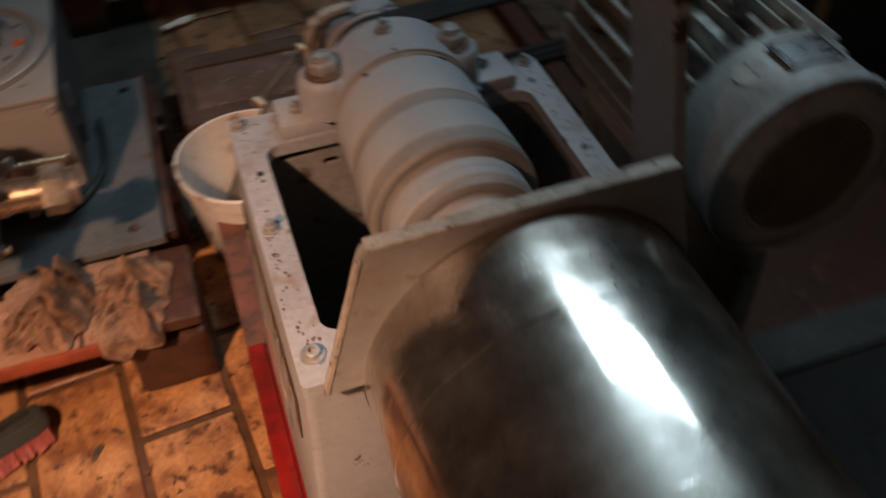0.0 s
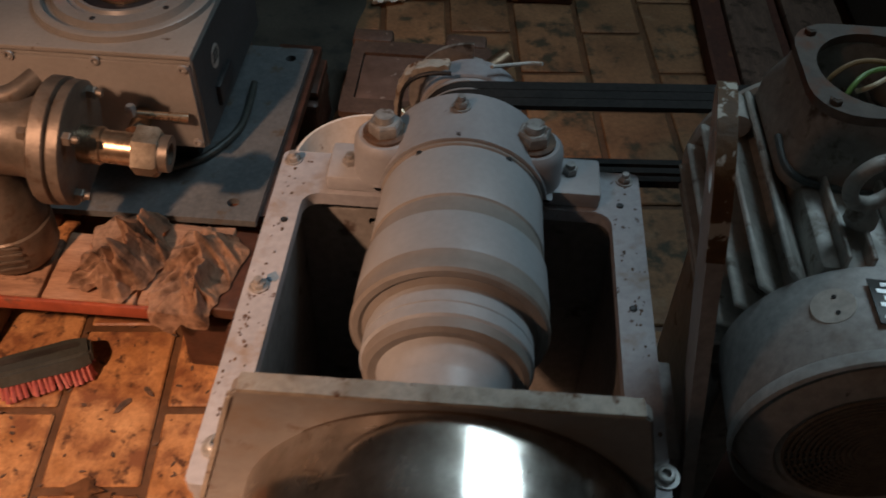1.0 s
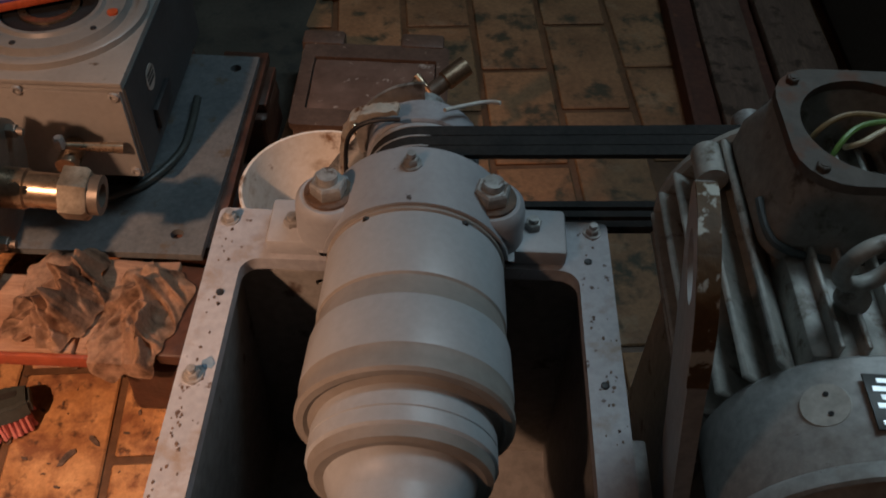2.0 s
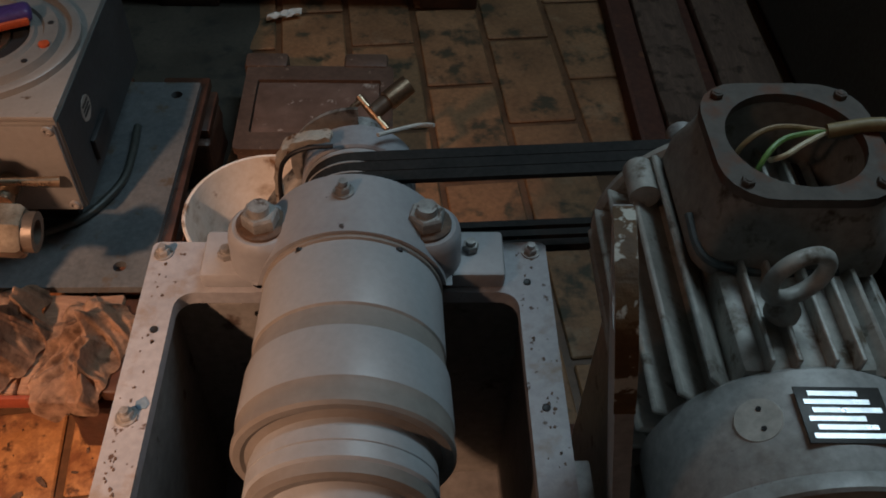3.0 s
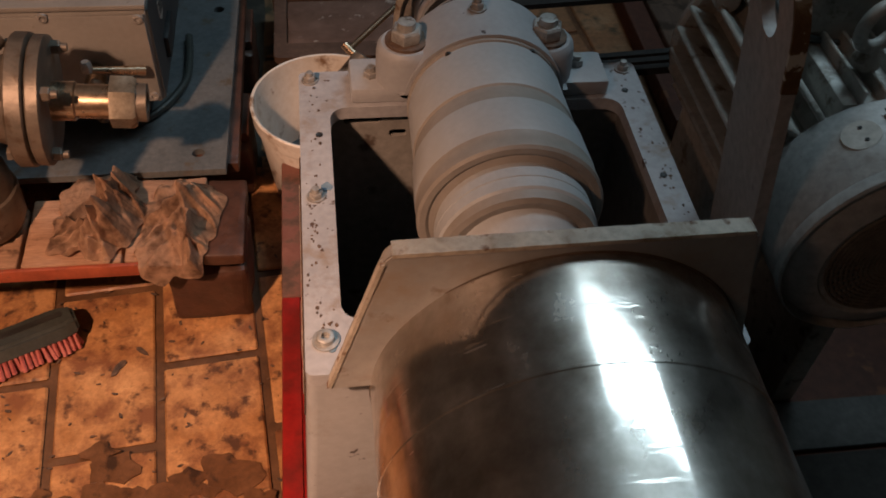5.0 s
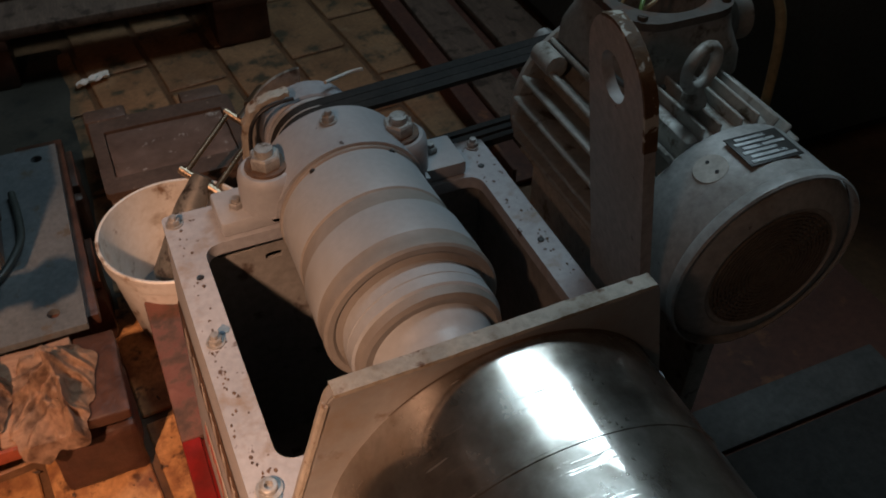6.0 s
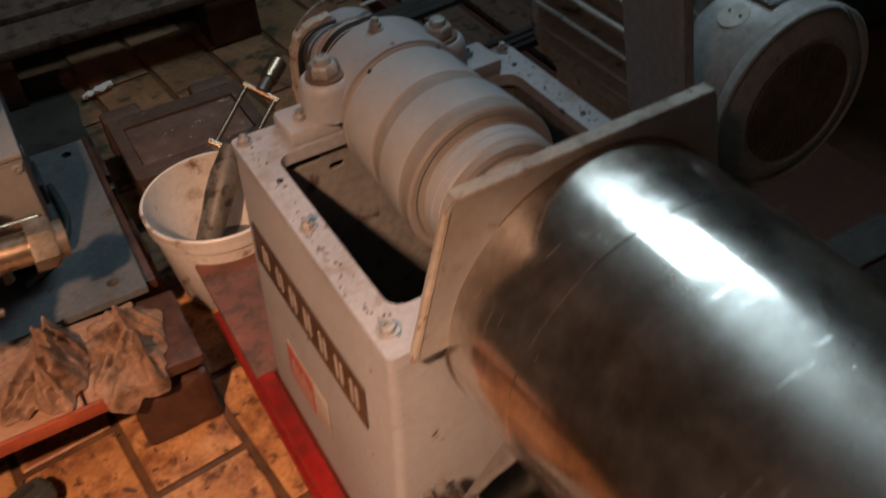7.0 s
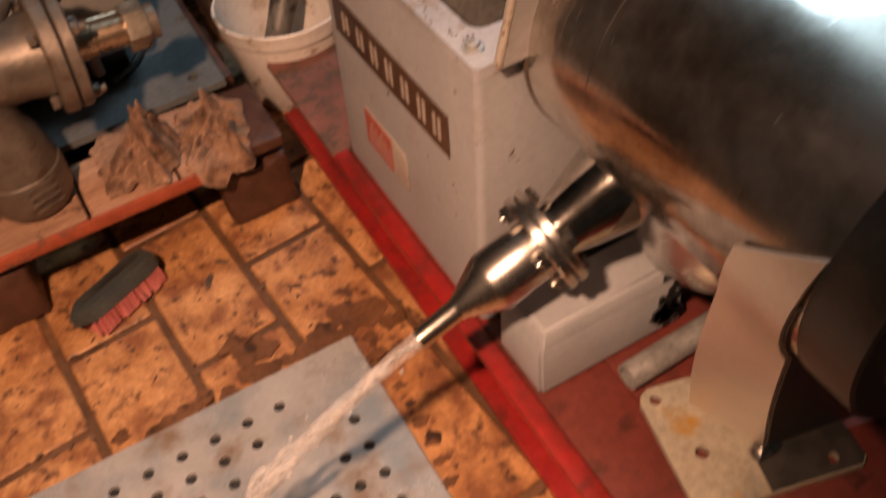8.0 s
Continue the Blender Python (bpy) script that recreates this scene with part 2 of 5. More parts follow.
M["cowl"] = surface("grey_fan_cowl_paint", (0.34, 0.345, 0.34), (0.45, 0.45, 0.44), 0.42, 0, 7, 130, 0.1, (0.06, 0.045, 0.035), 0.7, 60,
                    second=(0.2, 0.17, 0.14), second_at=0.66)
M["terminal_box"] = surface("grimy_grey_cast_box", (0.22, 0.205, 0.185), (0.33, 0.31, 0.285), 0.55, 0.05, 10, 110, 0.25, (0.07, 0.05, 0.035), 0.62, 36, 0.05)
M["box_rim"] = surface("rusty_grey_flange", (0.06, 0.05, 0.042), (0.12, 0.1, 0.085), 0.7, 0, 9, 100, 0.2, (0.13, 0.05, 0.025), 0.56, 22, 0.06)
M["grille"] = surface("rusty_grille", (0.12, 0.1, 0.078), (0.2, 0.17, 0.135), 0.8, 0, 20, 120, 0.5)
M["motor_rail"] = surface("dusty_dark_steel", (0.05, 0.048, 0.045), (0.1, 0.095, 0.09), 0.75, 0, 14, 110, 0.2)
M["lug"] = surface("grey_lug_paint", (0.33, 0.31, 0.3), (0.42, 0.4, 0.39), 0.5, 0, 7, 120, 0.12, (0.07, 0.045, 0.03), 0.7, 45)
M["gasket"] = surface("dirty_brown_gasket", (0.06, 0.042, 0.03), (0.13, 0.095, 0.07), 0.75, 0, 20, 120, 0.3)
M["lug_edge"] = surface("rusty_flaking_edge", (0.07, 0.035, 0.015), (0.17, 0.09, 0.035), 0.7, 0, 26, 120, 0.5, (0.55, 0.53, 0.47), 0.53, 52, 0.02)
M["cover"] = surface("sooty_steel_cover", (0.03, 0.028, 0.026), (0.05, 0.046, 0.043), 0.9, 0, 8, 90, 0.3)
M["cover"].node_tree.nodes["Principled BSDF"].inputs["Specular IOR Level"].default_value = 0.1
M["belt"].node_tree.nodes["Principled BSDF"].inputs["Specular IOR Level"].default_value = 0.15
M["silver"] = surface("stamped_aluminium_label", (0.5, 0.51, 0.52), (0.7, 0.71, 0.72), 0.3, 0.9, 40, 200, 0.1)
M["black"] = surface("black_print", (0.02, 0.02, 0.02), (0.05, 0.045, 0.04), 0.45, 0, 30, 200, 0.05)
M["brown_print"] = surface("dark_brown_label", (0.045, 0.025, 0.015), (0.085, 0.05, 0.035), 0.4, 0, 30, 200, 0.05)
M["red_print"] = plain("faded_red_print", (0.38, 0.09, 0.07), 0.5)
M["pale"] = surface("pale_label", (0.33, 0.285, 0.25), (0.41, 0.365, 0.33), 0.5, 0, 20, 200, 0.05)
M["galv"] = surface("galvanised_pipe", (0.26, 0.26, 0.25), (0.48, 0.48, 0.47), 0.5, 0.5, 40, 180, 0.3)
M["block"] = surface("grey_painted_block", (0.29, 0.305, 0.325), (0.38, 0.395, 0.415), 0.45, 0, 8, 120, 0.08, grit=0.1)
M["perf"] = surface("wet_perforated_steel", (0.48, 0.46, 0.44), (0.66, 0.64, 0.62), 0.3, 0.4, 8, 120, 0.08, (0.34, 0.25, 0.18), 0.6, 12, 0.08, grit=0.14, second=(0.34, 0.39, 0.42), second_at=0.56, second_scale=7)
M["board"] = surface("red_brown_channel", (0.065, 0.022, 0.013), (0.11, 0.04, 0.025), 0.8, 0, 9, 80, 0.4, (0.18, 0.07, 0.03), 0.66, 20, 0.06)
M["cabinet"] = surface("dark_blue_grey_cabinet", (0.07, 0.092, 0.098), (0.1, 0.122, 0.128), 0.6, 0, 4, 100, 0.08)
# unseen room: dark walls for steel reflections, pale ceiling for bounce
M["wall"] = surface("unseen_dark_wall", (0.13, 0.115, 0.095), (0.21, 0.19, 0.16), 0.85, 0, 2, 40, 0.3)
M["ceiling"] = surface("unseen_pale_ceiling", (0.5, 0.48, 0.45), (0.65, 0.62, 0.58), 0.85, 0, 2, 40, 0.3)
M["yellow"] = surface("yellowed_steel", (0.36, 0.33, 0.26), (0.5, 0.47, 0.38), 0.4, 0.3, 20, 120, 0.1, (0.42, 0.24, 0.05), 0.62, 18, 0.06)
M["blue_paint"] = surface("blue_paint_smear", (0.1, 0.17, 0.24), (0.19, 0.27, 0.34), 0.5, 0, 60, 200, 0.2)
M["chip"] = surface("rusty_bare_chip", (0.05, 0.033, 0.025), (0.17, 0.105, 0.07), 0.7, 0, 90, 300, 0.4)
M["white"] = plain("white_scrap", (0.7, 0.68, 0.64), 0.7)
M["wire_green"] = plain("green_wire", (0.16, 0.3, 0.08), 0.4)
M["wire_cream"] = plain("cream_cable", (0.6, 0.5, 0.33), 0.45)
M["cable"] = plain("yellowed_cable", (0.32, 0.24, 0.12), 0.5)
M["wire_brown"] = plain("brown_wire", (0.3, 0.2, 0.1), 0.4)
M["purple"] = plain("purple_grip", (0.07, 0.04, 0.16), 0.4)
M["orange"] = plain("orange_rubber", (0.5, 0.09, 0.03), 0.45)


def water_material():
    m, t, p = nodes_of("clear_water")
    p.inputs["Transmission Weight"].default_value, p.inputs["IOR"].default_value, p.inputs["Roughness"].default_value = 0.35, 1.33, 0.3
    p.inputs["Base Color"].default_value = (0.9, 0.88, 0.87, 1)
    streak = ramp(t, noise_node(t, 60, 4, 0.65, (0.4, 1.6, 1)), [(0.38, (0.03, 0.03, 0.03)), (0.68, (0.6, 0.6, 0.6))])
    t.links.new(streak, p.inputs["Alpha"])
    bn = t.nodes.new("ShaderNodeBump")
    bn.inputs["Strength"].default_value, bn.inputs["Distance"].default_value = 0.6, 0.004
    t.links.new(noise_node(t, 120, 3), bn.inputs["Height"])
    t.links.new(bn.outputs[0], p.inputs["Normal"])
    return m


M["water"] = water_material()


# ---- mesh helpers ----
def part(name, bm, material, parent=None, label="", smooth=40):
    me = bpy.data.meshes.new(name)
    bmesh.ops.recalc_face_normals(bm, faces=bm.faces)
    for e in bm.edges:
        e.smooth = len(e.link_faces) == 2 and e.calc_face_angle(0) < radians(smooth)
    for f in bm.faces:
        f.smooth = True
    bm.to_mesh(me)
    bm.free()
    me.materials.append(M[material])
    ob = new(name, me)
    if parent is not None:
        ob.parent = parent
        if parent.type == "EMPTY":
            ob.matrix_parent_inverse = Matrix.Translation(-Vector(parent["base"]))
    return tagged(ob, label)


def thing(name, label, category, base=(0, 0, 0), group="", kind=""):
    ob = new(name)
    ob.empty_display_size = 0.05
    ob.location = base
    ob["base"] = base
    return tagged(ob, label, category, group, kind)


def box(bm, a, b, bevel=0.0, m=None, seg=2):
    r = bmesh.ops.create_cube(bm, size=1.0)
    vs = r["verts"]
    size = [b[i] - a[i] for i in range(3)]
    mid = [(a[i] + b[i]) / 2 for i in range(3)]
    for v in vs:
        v.co = Vector([v.co[i] * size[i] + mid[i] for i in range(3)])
    if bevel:
        es = list({e for v in vs for e in v.link_edges})
        out = bmesh.ops.bevel(bm, geom=es, offset=bevel, segments=seg, affect="EDGES", profile=0.5, clamp_overlap=True)
        vs = list({v for f in out["faces"] for v in f.verts} | {v for v in vs if v.is_valid})
    if m is not None:
        bmesh.ops.transform(bm, matrix=m, verts=vs)
    return bm


def lathe(bm, profile, origin=(0, 0, 0), axis="Z", seg=48, m=None, a0=0.0, a1=360.0):
    """Turns (radius, height) pairs round an axis through origin; closed loops of profile make solids."""
    full = abs(a1 - a0) >= 359.9
    n = seg if full else seg + 1
    rings = []
    turn = {"Z": Matrix.Identity(3), "Y": Matrix(((1, 0, 0), (0, 0, -1), (0, 1, 0))), "X": Matrix(((0, 0, 1), (1, 0, 0), (0, 1, 0)))}[axis]
    made = []
    for r, h in profile:
        if r < 1e-6 and full:
            v = bm.verts.new(turn @ Vector((0, 0, h)) + Vector(origin))
            rings.append([v] * n)
            made.append(v)
        else:
            ring = []
            for i in range(n):
                a = radians(a0 + (a1 - a0) * i / seg)
                ring.append(bm.verts.new(turn @ Vector((r * math.cos(a), r * math.sin(a), h)) + Vector(origin)))
            rings.append(ring)
            made += ring
    for p, q in zip(rings, rings[1:]):
        for i in range(n if full else n - 1):
            j = (i + 1) % n
            vs = list(dict.fromkeys((p[i], p[j], q[j], q[i])))
            if len(vs) > 2:
                try:
                    bm.faces.new(vs)
                except ValueError:
                    pass
    if m is not None:
        bmesh.ops.transform(bm, matrix=m, verts=made)
    return bm


def rod(bm, p, q, r0, r1=None, seg=16, cap=True):
    """A round bar or cone from p to q."""
    p, q = Vector(p), Vector(q)
    r1 = r0 if r1 is None else r1
    d = q - p
    m = Matrix.Translation(p) @ d.to_track_quat("Z", "Y").to_matrix().to_4x4()
    prof = [(r0, 0), (r1, d.length)]
    if cap:
        prof = [(0, 0)] + prof + [(0, d.length)]
    return lathe(bm, prof, seg=seg, m=m)


def tube(bm, points, r, seg=10, closed=False, r_end=None):
    """A bent round bar through the points, smoothed."""
    pts = [Vector(p) for p in points]
    fine = []
    n = len(pts)
    for i in range(n if closed else n - 1):
        a, b, c, d = (pts[(i - 1) % n], pts[i], pts[(i + 1) % n], pts[(i + 2) % n]) if closed else (pts[max(i - 1, 0)], pts[i], pts[i + 1], pts[min(i + 2, n - 1)])
        for k in range(6):
            s = k / 6
            fine.append(0.5 * (2 * b + (c - a) * s + (2 * a - 5 * b + 4 * c - d) * s * s + (3 * b - a - 3 * c + d) * s ** 3))
    if not closed:
        fine.append(pts[-1])
    rings, up = [], Vector((0.13, 0.37, 0.92))
    for i, c in enumerate(fine):
        d = (fine[(i + 1) % len(fine)] - fine[i - 1]) if closed or 0 < i < len(fine) - 1 else (fine[min(i + 1, len(fine) - 1)] - fine[max(i - 1, 0)])
        d.normalize()
        x = d.cross(up)
        if x.length < 0.05:
            x = d.cross(Vector((1, 0, 0)))
        x.normalize()
        y = x.cross(d)
        up = y
        rr = r if r_end is None else r + (r_end - r) * i / (len(fine) - 1)
        rings.append([bm.verts.new(c + rr * (math.cos(2 * math.pi * k / seg) * x + math.sin(2 * math.pi * k / seg) * y)) for k in range(seg)])
    for i in range(len(rings) - (0 if closed else 1)):
        a, b = rings[i], rings[(i + 1) % len(rings)]
        for k in range(seg):
            bm.faces.new((a[k], a[(k + 1) % seg], b[(k + 1) % seg], b[k]))
    if not closed:
        bm.faces.new(rings[0])
        bm.faces.new(rings[-1])
    return bm


def rounded(x0, x1, y0, y1, r, n=5):
    """A rectangle's outline with round corners, anticlockwise."""
    out = []
    for cx, cy, a in ((x1 - r, y1 - r, 0), (x0 + r, y1 - r, 90), (x0 + r, y0 + r, 180), (x1 - r, y0 + r, 270)):
        for i in range(n + 1):
            t = radians(a + 90 * i / n)
            out.append((cx + r * math.cos(t), cy + r * math.sin(t)))
    return out


def prism(bm, outline, lift, holes=(), depth=0.01):
    """A slab of an outline with holes; lift maps (u, v, w) to a place, w running from 0 to depth."""
    loops = [outline, *holes]
    front, back = [], []
    for lp in loops:
        front.append([bm.verts.new(lift(u, v, 0)) for u, v in lp])
        back.append([bm.verts.new(lift(u, v, depth)) for u, v in lp])
    for side in (front, back):
        if holes:
            edges = []
            for lp in side:
                edges += [bm.edges.new((lp[i], lp[(i + 1) % len(lp)])) for i in range(len(lp))]
            bmesh.ops.triangle_fill(bm, edges=edges, use_beauty=True)
        else:
            bm.faces.new(side[0])
    for f, b in zip(front, back):
        for i in range(len(f)):
            j = (i + 1) % len(f)
            bm.faces.new((f[i], f[j], b[j], b[i]))
    return bm


def circle(cx, cy, r, n=20, a0=0):
    return [(cx + r * math.cos(radians(a0) + 2 * math.pi * i / n), cy + r * math.sin(radians(a0) + 2 * math.pi * i / n)) for i in range(n)]


def flat(z):
    return lambda u, v, w: Vector((u, v, z + w))


def hexagon(bm, at, r, h, m=None, seg=6):
    prof = [(0, 0), (r, 0), (r, h * 0.85), (r * 0.88, h), (0, h)]
    return lathe(bm, prof, at if m is None else (0, 0, 0), "Z", seg, m)


def bolt(parent, at, r=0.008, h=0.007, washer=True, m=None, stud=0.0, material="zinc", name="bolt", label=""):
    """Hexagon head, washer and stud end as one part."""
    m = m if m is not None else Matrix.Translation(at)
    bm = bmesh.new()
    z = 0
    if washer:
        lathe(bm, [(0, 0), (r * 1.35, 0), (r * 1.35, r * 0.25), (0, r * 0.25)], seg=18, m=m)
        z = r * 0.25
    hexagon(bm, None, r, h, m @ pose(0, 0, z, 0, 0, 17))
    lathe(bm, [(0, z + h), (r * 0.6, z + h), (r * 0.55, z + h + stud + r * 0.15), (0, z + h + stud + r * 0.18)], seg=12, m=m)
    return part(name, bm, material, parent, label, 30)


def rough_up(bm, amount, scale, seed=0.0):
    """Uneven surface by smooth noise."""
    for v in bm.verts:
        v.co += amount * noise.noise_vector(v.co * scale + Vector((seed, seed * 2, 0)))
    return bm


# ---- the large structure ----
AX, AZ = 0.011, 0.484  # the machine's axis


def slab(name, a, b, material, label, kind="structure", category=""):
    ob = part(name, box(bmesh.new(), a, b), material, None, label)
    return tagged(ob, label, category or name.split("_")[0], "", kind)


floor = slab("floor", (-3.0, -2.5, -0.2), (3.5, 4.0, -0.006), "mortar", "dark dirty mortar bed under orange floor tiles", category="floor")
# closed room added out of view to shape bounce light and reflections
slab("wall_west", (-3.2, -2.5, -0.2), (-3.0, 4.0, 3.5), "wall", "plain grey wall out of view, added for bounce light and reflections")
slab("wall_east", (3.5, -2.5, -0.2), (3.7, 4.0, 3.5), "wall", "plain grey wall out of view, added for bounce light and reflections")
slab("wall_south", (-3.2, -2.7, -0.2), (3.7, -2.5, 3.5), "wall", "plain grey wall out of view, added for bounce light and reflections")
slab("wall_north", (-3.2, 4.0, -0.2), (3.7, 4.2, 3.5), "wall", "plain grey wall out of view, added for bounce light and reflections")
slab("ceiling", (-3.2, -2.7, 3.5), (3.7, 4.2, 3.65), "ceiling", "plain pale ceiling out of view, added for bounce light")


# ---- the machine: base frame ----
def base_frame():
    t = thing("base_frame", "red painted steel base frame under the centrifuge", "machine base", (0.1, 0.1, 0))
    part("beam_web", box(bmesh.new(), (-0.185, -0.75, 0.012), (-0.175, 0.598, 0.106), 0.002), "red", t, "recessed red beam web")
    part("lower_flange", box(bmesh.new(), (-0.21, -0.75, 0.0), (-0.1, 0.6, 0.012), 0.003), "red", t, "glossy worn red lower flange")
    part("upper_flange", box(bmesh.new(), (-0.214, -0.75, 0.106), (-0.19, 0.34, 0.118), 0.003), "red", t, "glossy worn red upper flange")
    part("deck_strip", box(bmesh.new(), (-0.1895, -0.75, 0.106), (-0.1005, -0.032, 0.1172), 0.002), "red_dull", t, "dull dark red deck strip")
    part("flange_end", box(bmesh.new(), (-0.214, 0.34, 0.106), (-0.1, 0.6, 0.118), 0.003), "rust_red", t, "dusty red oxide end of the upper flange")
    part("end_web", box(bmesh.new(), (-0.175, 0.585, 0.012), (-0.1, 0.598, 0.106), 0.002), "rust_red", t)
    bm = bmesh.new()
    box(bm, (-0.1, -0.75, 0.09), (0.2, -0.03, 0.116), 0.003)
    part("deck_plate", bm, "red_dull", t, "dull red deck plate")
    bm = bmesh.new()
    box(bm, (0.2, -0.75, 0.1), (0.78, 0.37, 0.112), 0.003)
    part("motor_deck", bm, "board", t, "dark red-brown deck under the motor")
    part("motor_rail", box(bmesh.new(), (0.44, -0.3, 0.0), (0.46, 0.37, 0.0995), 0.003), "rust_red", t)
    part("side_beam", box(bmesh.new(), (0.72, -0.75, 0.0), (0.77, 0.37, 0.0995), 0.003), "board", t)
    bm = bmesh.new()
    box(bm, (0.3, -0.75, 0.1125), (0.69, 0.055, 0.116), 0.001)
    part("belt_cover", bm, "cover", t, "black steel cover plate")
    bm = box(bmesh.new(), (0.34, 0.06, 0.1125), (0.70, 0.126, 0.12), 0.003)
    part("angle_bar", bm, "motor_rail", t, "dusty grey angle bar")
    bm = bmesh.new()
    box(bm, (0.18, 0.352, 0.0), (0.43, 0.37, 0.0995), 0.003)
    part("cross_member", bm, "rust_red", t)
    return t


# ---- the machine: bearing housing ----
HX0, HX1, HY0, HY1, HZ = -0.168, 0.180, -0.03, 0.337, 0.478


def housing():
    t = thing("bearing_housing", "open light grey painted steel bearing housing with chipped rim", "machine housing", (0.006, 0.15, 0.118))
    inner = rounded(-0.139, 0.151, 0.02, 0.279, 0.016)
    # rim
    bm = prism(bmesh.new(), rounded(HX0, HX1, HY0, HY1, 0.006, 3), flat(HZ - 0.014), [inner], 0.014)
    part("rim", bm, "rim", t, "chipped pale grey rim with bolt holes")
    # walls: one welded shell, its outer side leaning outwards to the foot
    outer = rounded(HX0 + 0.0005, HX1 - 0.0005, HY0 + 0.0005, HY1 - 0.0005, 0.009, 4)
    bm = prism(bmesh.new(), outer, flat(0.118), [rounded(-0.150, 0.162, HY0 + 0.016, HY1 - 0.016, 0.008, 3)], HZ - 0.0145 - 0.118)
    for v in bm.verts:
        if v.co.x < -0.152:
            v.co.x -= 0.0556 * (HZ - 0.014 - v.co.z)
    part("wall_shell", bm, "housing", t, "welded side walls, one leaning outwards to its foot")
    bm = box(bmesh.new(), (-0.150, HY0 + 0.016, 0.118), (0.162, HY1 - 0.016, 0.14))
    part("bottom", bm, "inside", t, "dirty inner bottom with shade put into its dark colour")
    # upright inner end plate with two slots near its top, and added sheets that carry the shade inside
    slots = [rounded(-0.126, -0.088, 0.448, 0.459, 0.003, 2), rounded(-0.08, -0.062, 0.429, 0.438, 0.003, 2)]
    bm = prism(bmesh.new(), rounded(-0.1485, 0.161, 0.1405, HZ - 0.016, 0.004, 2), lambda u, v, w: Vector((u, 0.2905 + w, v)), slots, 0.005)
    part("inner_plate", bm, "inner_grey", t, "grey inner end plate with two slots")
    part("slot_backing", box(bmesh.new(), (-0.1485, 0.3155, 0.1405), (0.161, 0.3195, HZ - 0.017)), "inside", t, "sheet behind the slots, its dark colour standing for the shaded gap")
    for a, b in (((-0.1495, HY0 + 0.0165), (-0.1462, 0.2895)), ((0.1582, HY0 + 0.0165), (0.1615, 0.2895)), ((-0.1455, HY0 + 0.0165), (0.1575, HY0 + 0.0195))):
        part("shade_sheet", box(bmesh.new(), (*a, 0.1405), (*b, HZ - 0.015)), "inside", t, "thin added inner sheet, shade put into its dark colour")
    # rim bolts
    for x, y in ((-0.157, 0.323), (0.166, 0.325), (-0.155, 0.158)):
        bolt(t, (x, y, HZ), 0.0062, 0.005, True, stud=0.003)
    for x, y in ((-0.152, 0.001), (0.176, 0.006)):
        bm = lathe(bmesh.new(), [(0, 0.0002), (0.0105, 0.0002), (0.0105, 0.002), (0.007, 0.0022), (0.0068, 0.0062), (0.006, 0.0068), (0.0034, 0.0068), (0.0032, 0.003), (0, 0.003)], (x, y, HZ), seg=24)
        part("socket_bolt", bm, "galv", t, "bright socket-head bolt with washer")
    rng = random.Random(21)
    for cx, cy, n, spread in ((0.166, 0.165, 9, 0.009), (-0.157, 0.115, 12, 0.009), (-0.15, 0.012, 14, 0.012), (-0.155, 0.17, 8, 0.01), (0.16, 0.25, 7, 0.014), (-0.152, 0.29, 10, 0.014),
                              (0.157, 0.31, 9, 0.014), (0.172, 0.06, 6, 0.016), (-0.16, 0.06, 7, 0.014), (-0.153, 0.22, 6, 0.016), (0.166, 0.21, 5, 0.012), (0.171, 0.115, 5, 0.012)):
        for i in range(n):
            x, y = cx + rng.gauss(0, 0.5) * spread, cy + rng.gauss(0, 1) * spread
            if x < HX0 + 0.003 or x > HX1 - 0.003 or -0.141 < x < 0.153:
                continue
            r = rng.uniform(0.0005, 0.0018)
            out = [(x + r * rng.uniform(0.5, 1.2) * math.cos(k * 0.9), y + 1.3 * r * rng.uniform(0.5, 1.2) * math.sin(k * 0.9)) for k in range(7)]
            part("paint_chip", prism(bmesh.new(), out, flat(HZ + 0.0001), (), 0.0004), "chip", t)
    for x, y, s in ((-0.1455, 0.169, 0.005), (0.129, 0.325, 0.007), (-0.148, -0.006, 0.004)):
        out = [(x + s * rng.uniform(0.6, 1.1) * math.cos(k * 0.7), y + 1.3 * s * rng.uniform(0.6, 1.1) * math.sin(k * 0.7)) for k in range(9)]
        part("paint_smear", prism(bmesh.new(), out, flat(HZ + 0.0002), (), 0.0006), "blue_paint", t, "smear of blue paint")
    for x, y in ((0.164, 0.164), (-0.15, 0.24), (0.16, 0.29)):
        bm = lathe(bmesh.new(), [(0, 0.0004), (0.0022, 0.0004), (0.0034, 0.0009), (0.0034, -0.001)], (x, y, HZ), seg=14)
        part("bolt_hole", bm, "dark", t)
    # maker's label and warning label on the sloping side
    def sloped(bm):
        for v in bm.verts:
            v.co.x -= 0.0556 * (HZ - 0.014 - v.co.z)
        return bm
    bm = box(bmesh.new(), (HX0 - 0.0015, 0.028, 0.331), (HX0, 0.312, 0.386), 0.0005)
    lab = part("name_label", sloped(bm), "brown_print", t, "dark brown label with pale maker's mark as bars")
    for i, (y0, h) in enumerate(((0.285, 0.85), (0.245, 0.85), (0.208, 0.95), (0.17, 1.0), (0.132, 0.95), (0.094, 1.0), (0.06, 1.0))):
        for a, b, lo, hi in ((0.0, 0.006, -1, 1), (0.011, 0.017, -1, 1)):
            bm = box(bmesh.new(), (HX0 - 0.0022, y0 - b, 0.3585 + 0.0145 * h * lo), (HX0 - 0.0016, y0 - a, 0.3585 + 0.0145 * h * hi))
            part("mark", sloped(bm), "pale", lab)
    bm = box(bmesh.new(), (HX0 - 0.0015, 0.14, 0.192), (HX0, 0.256, 0.25), 0.0005)
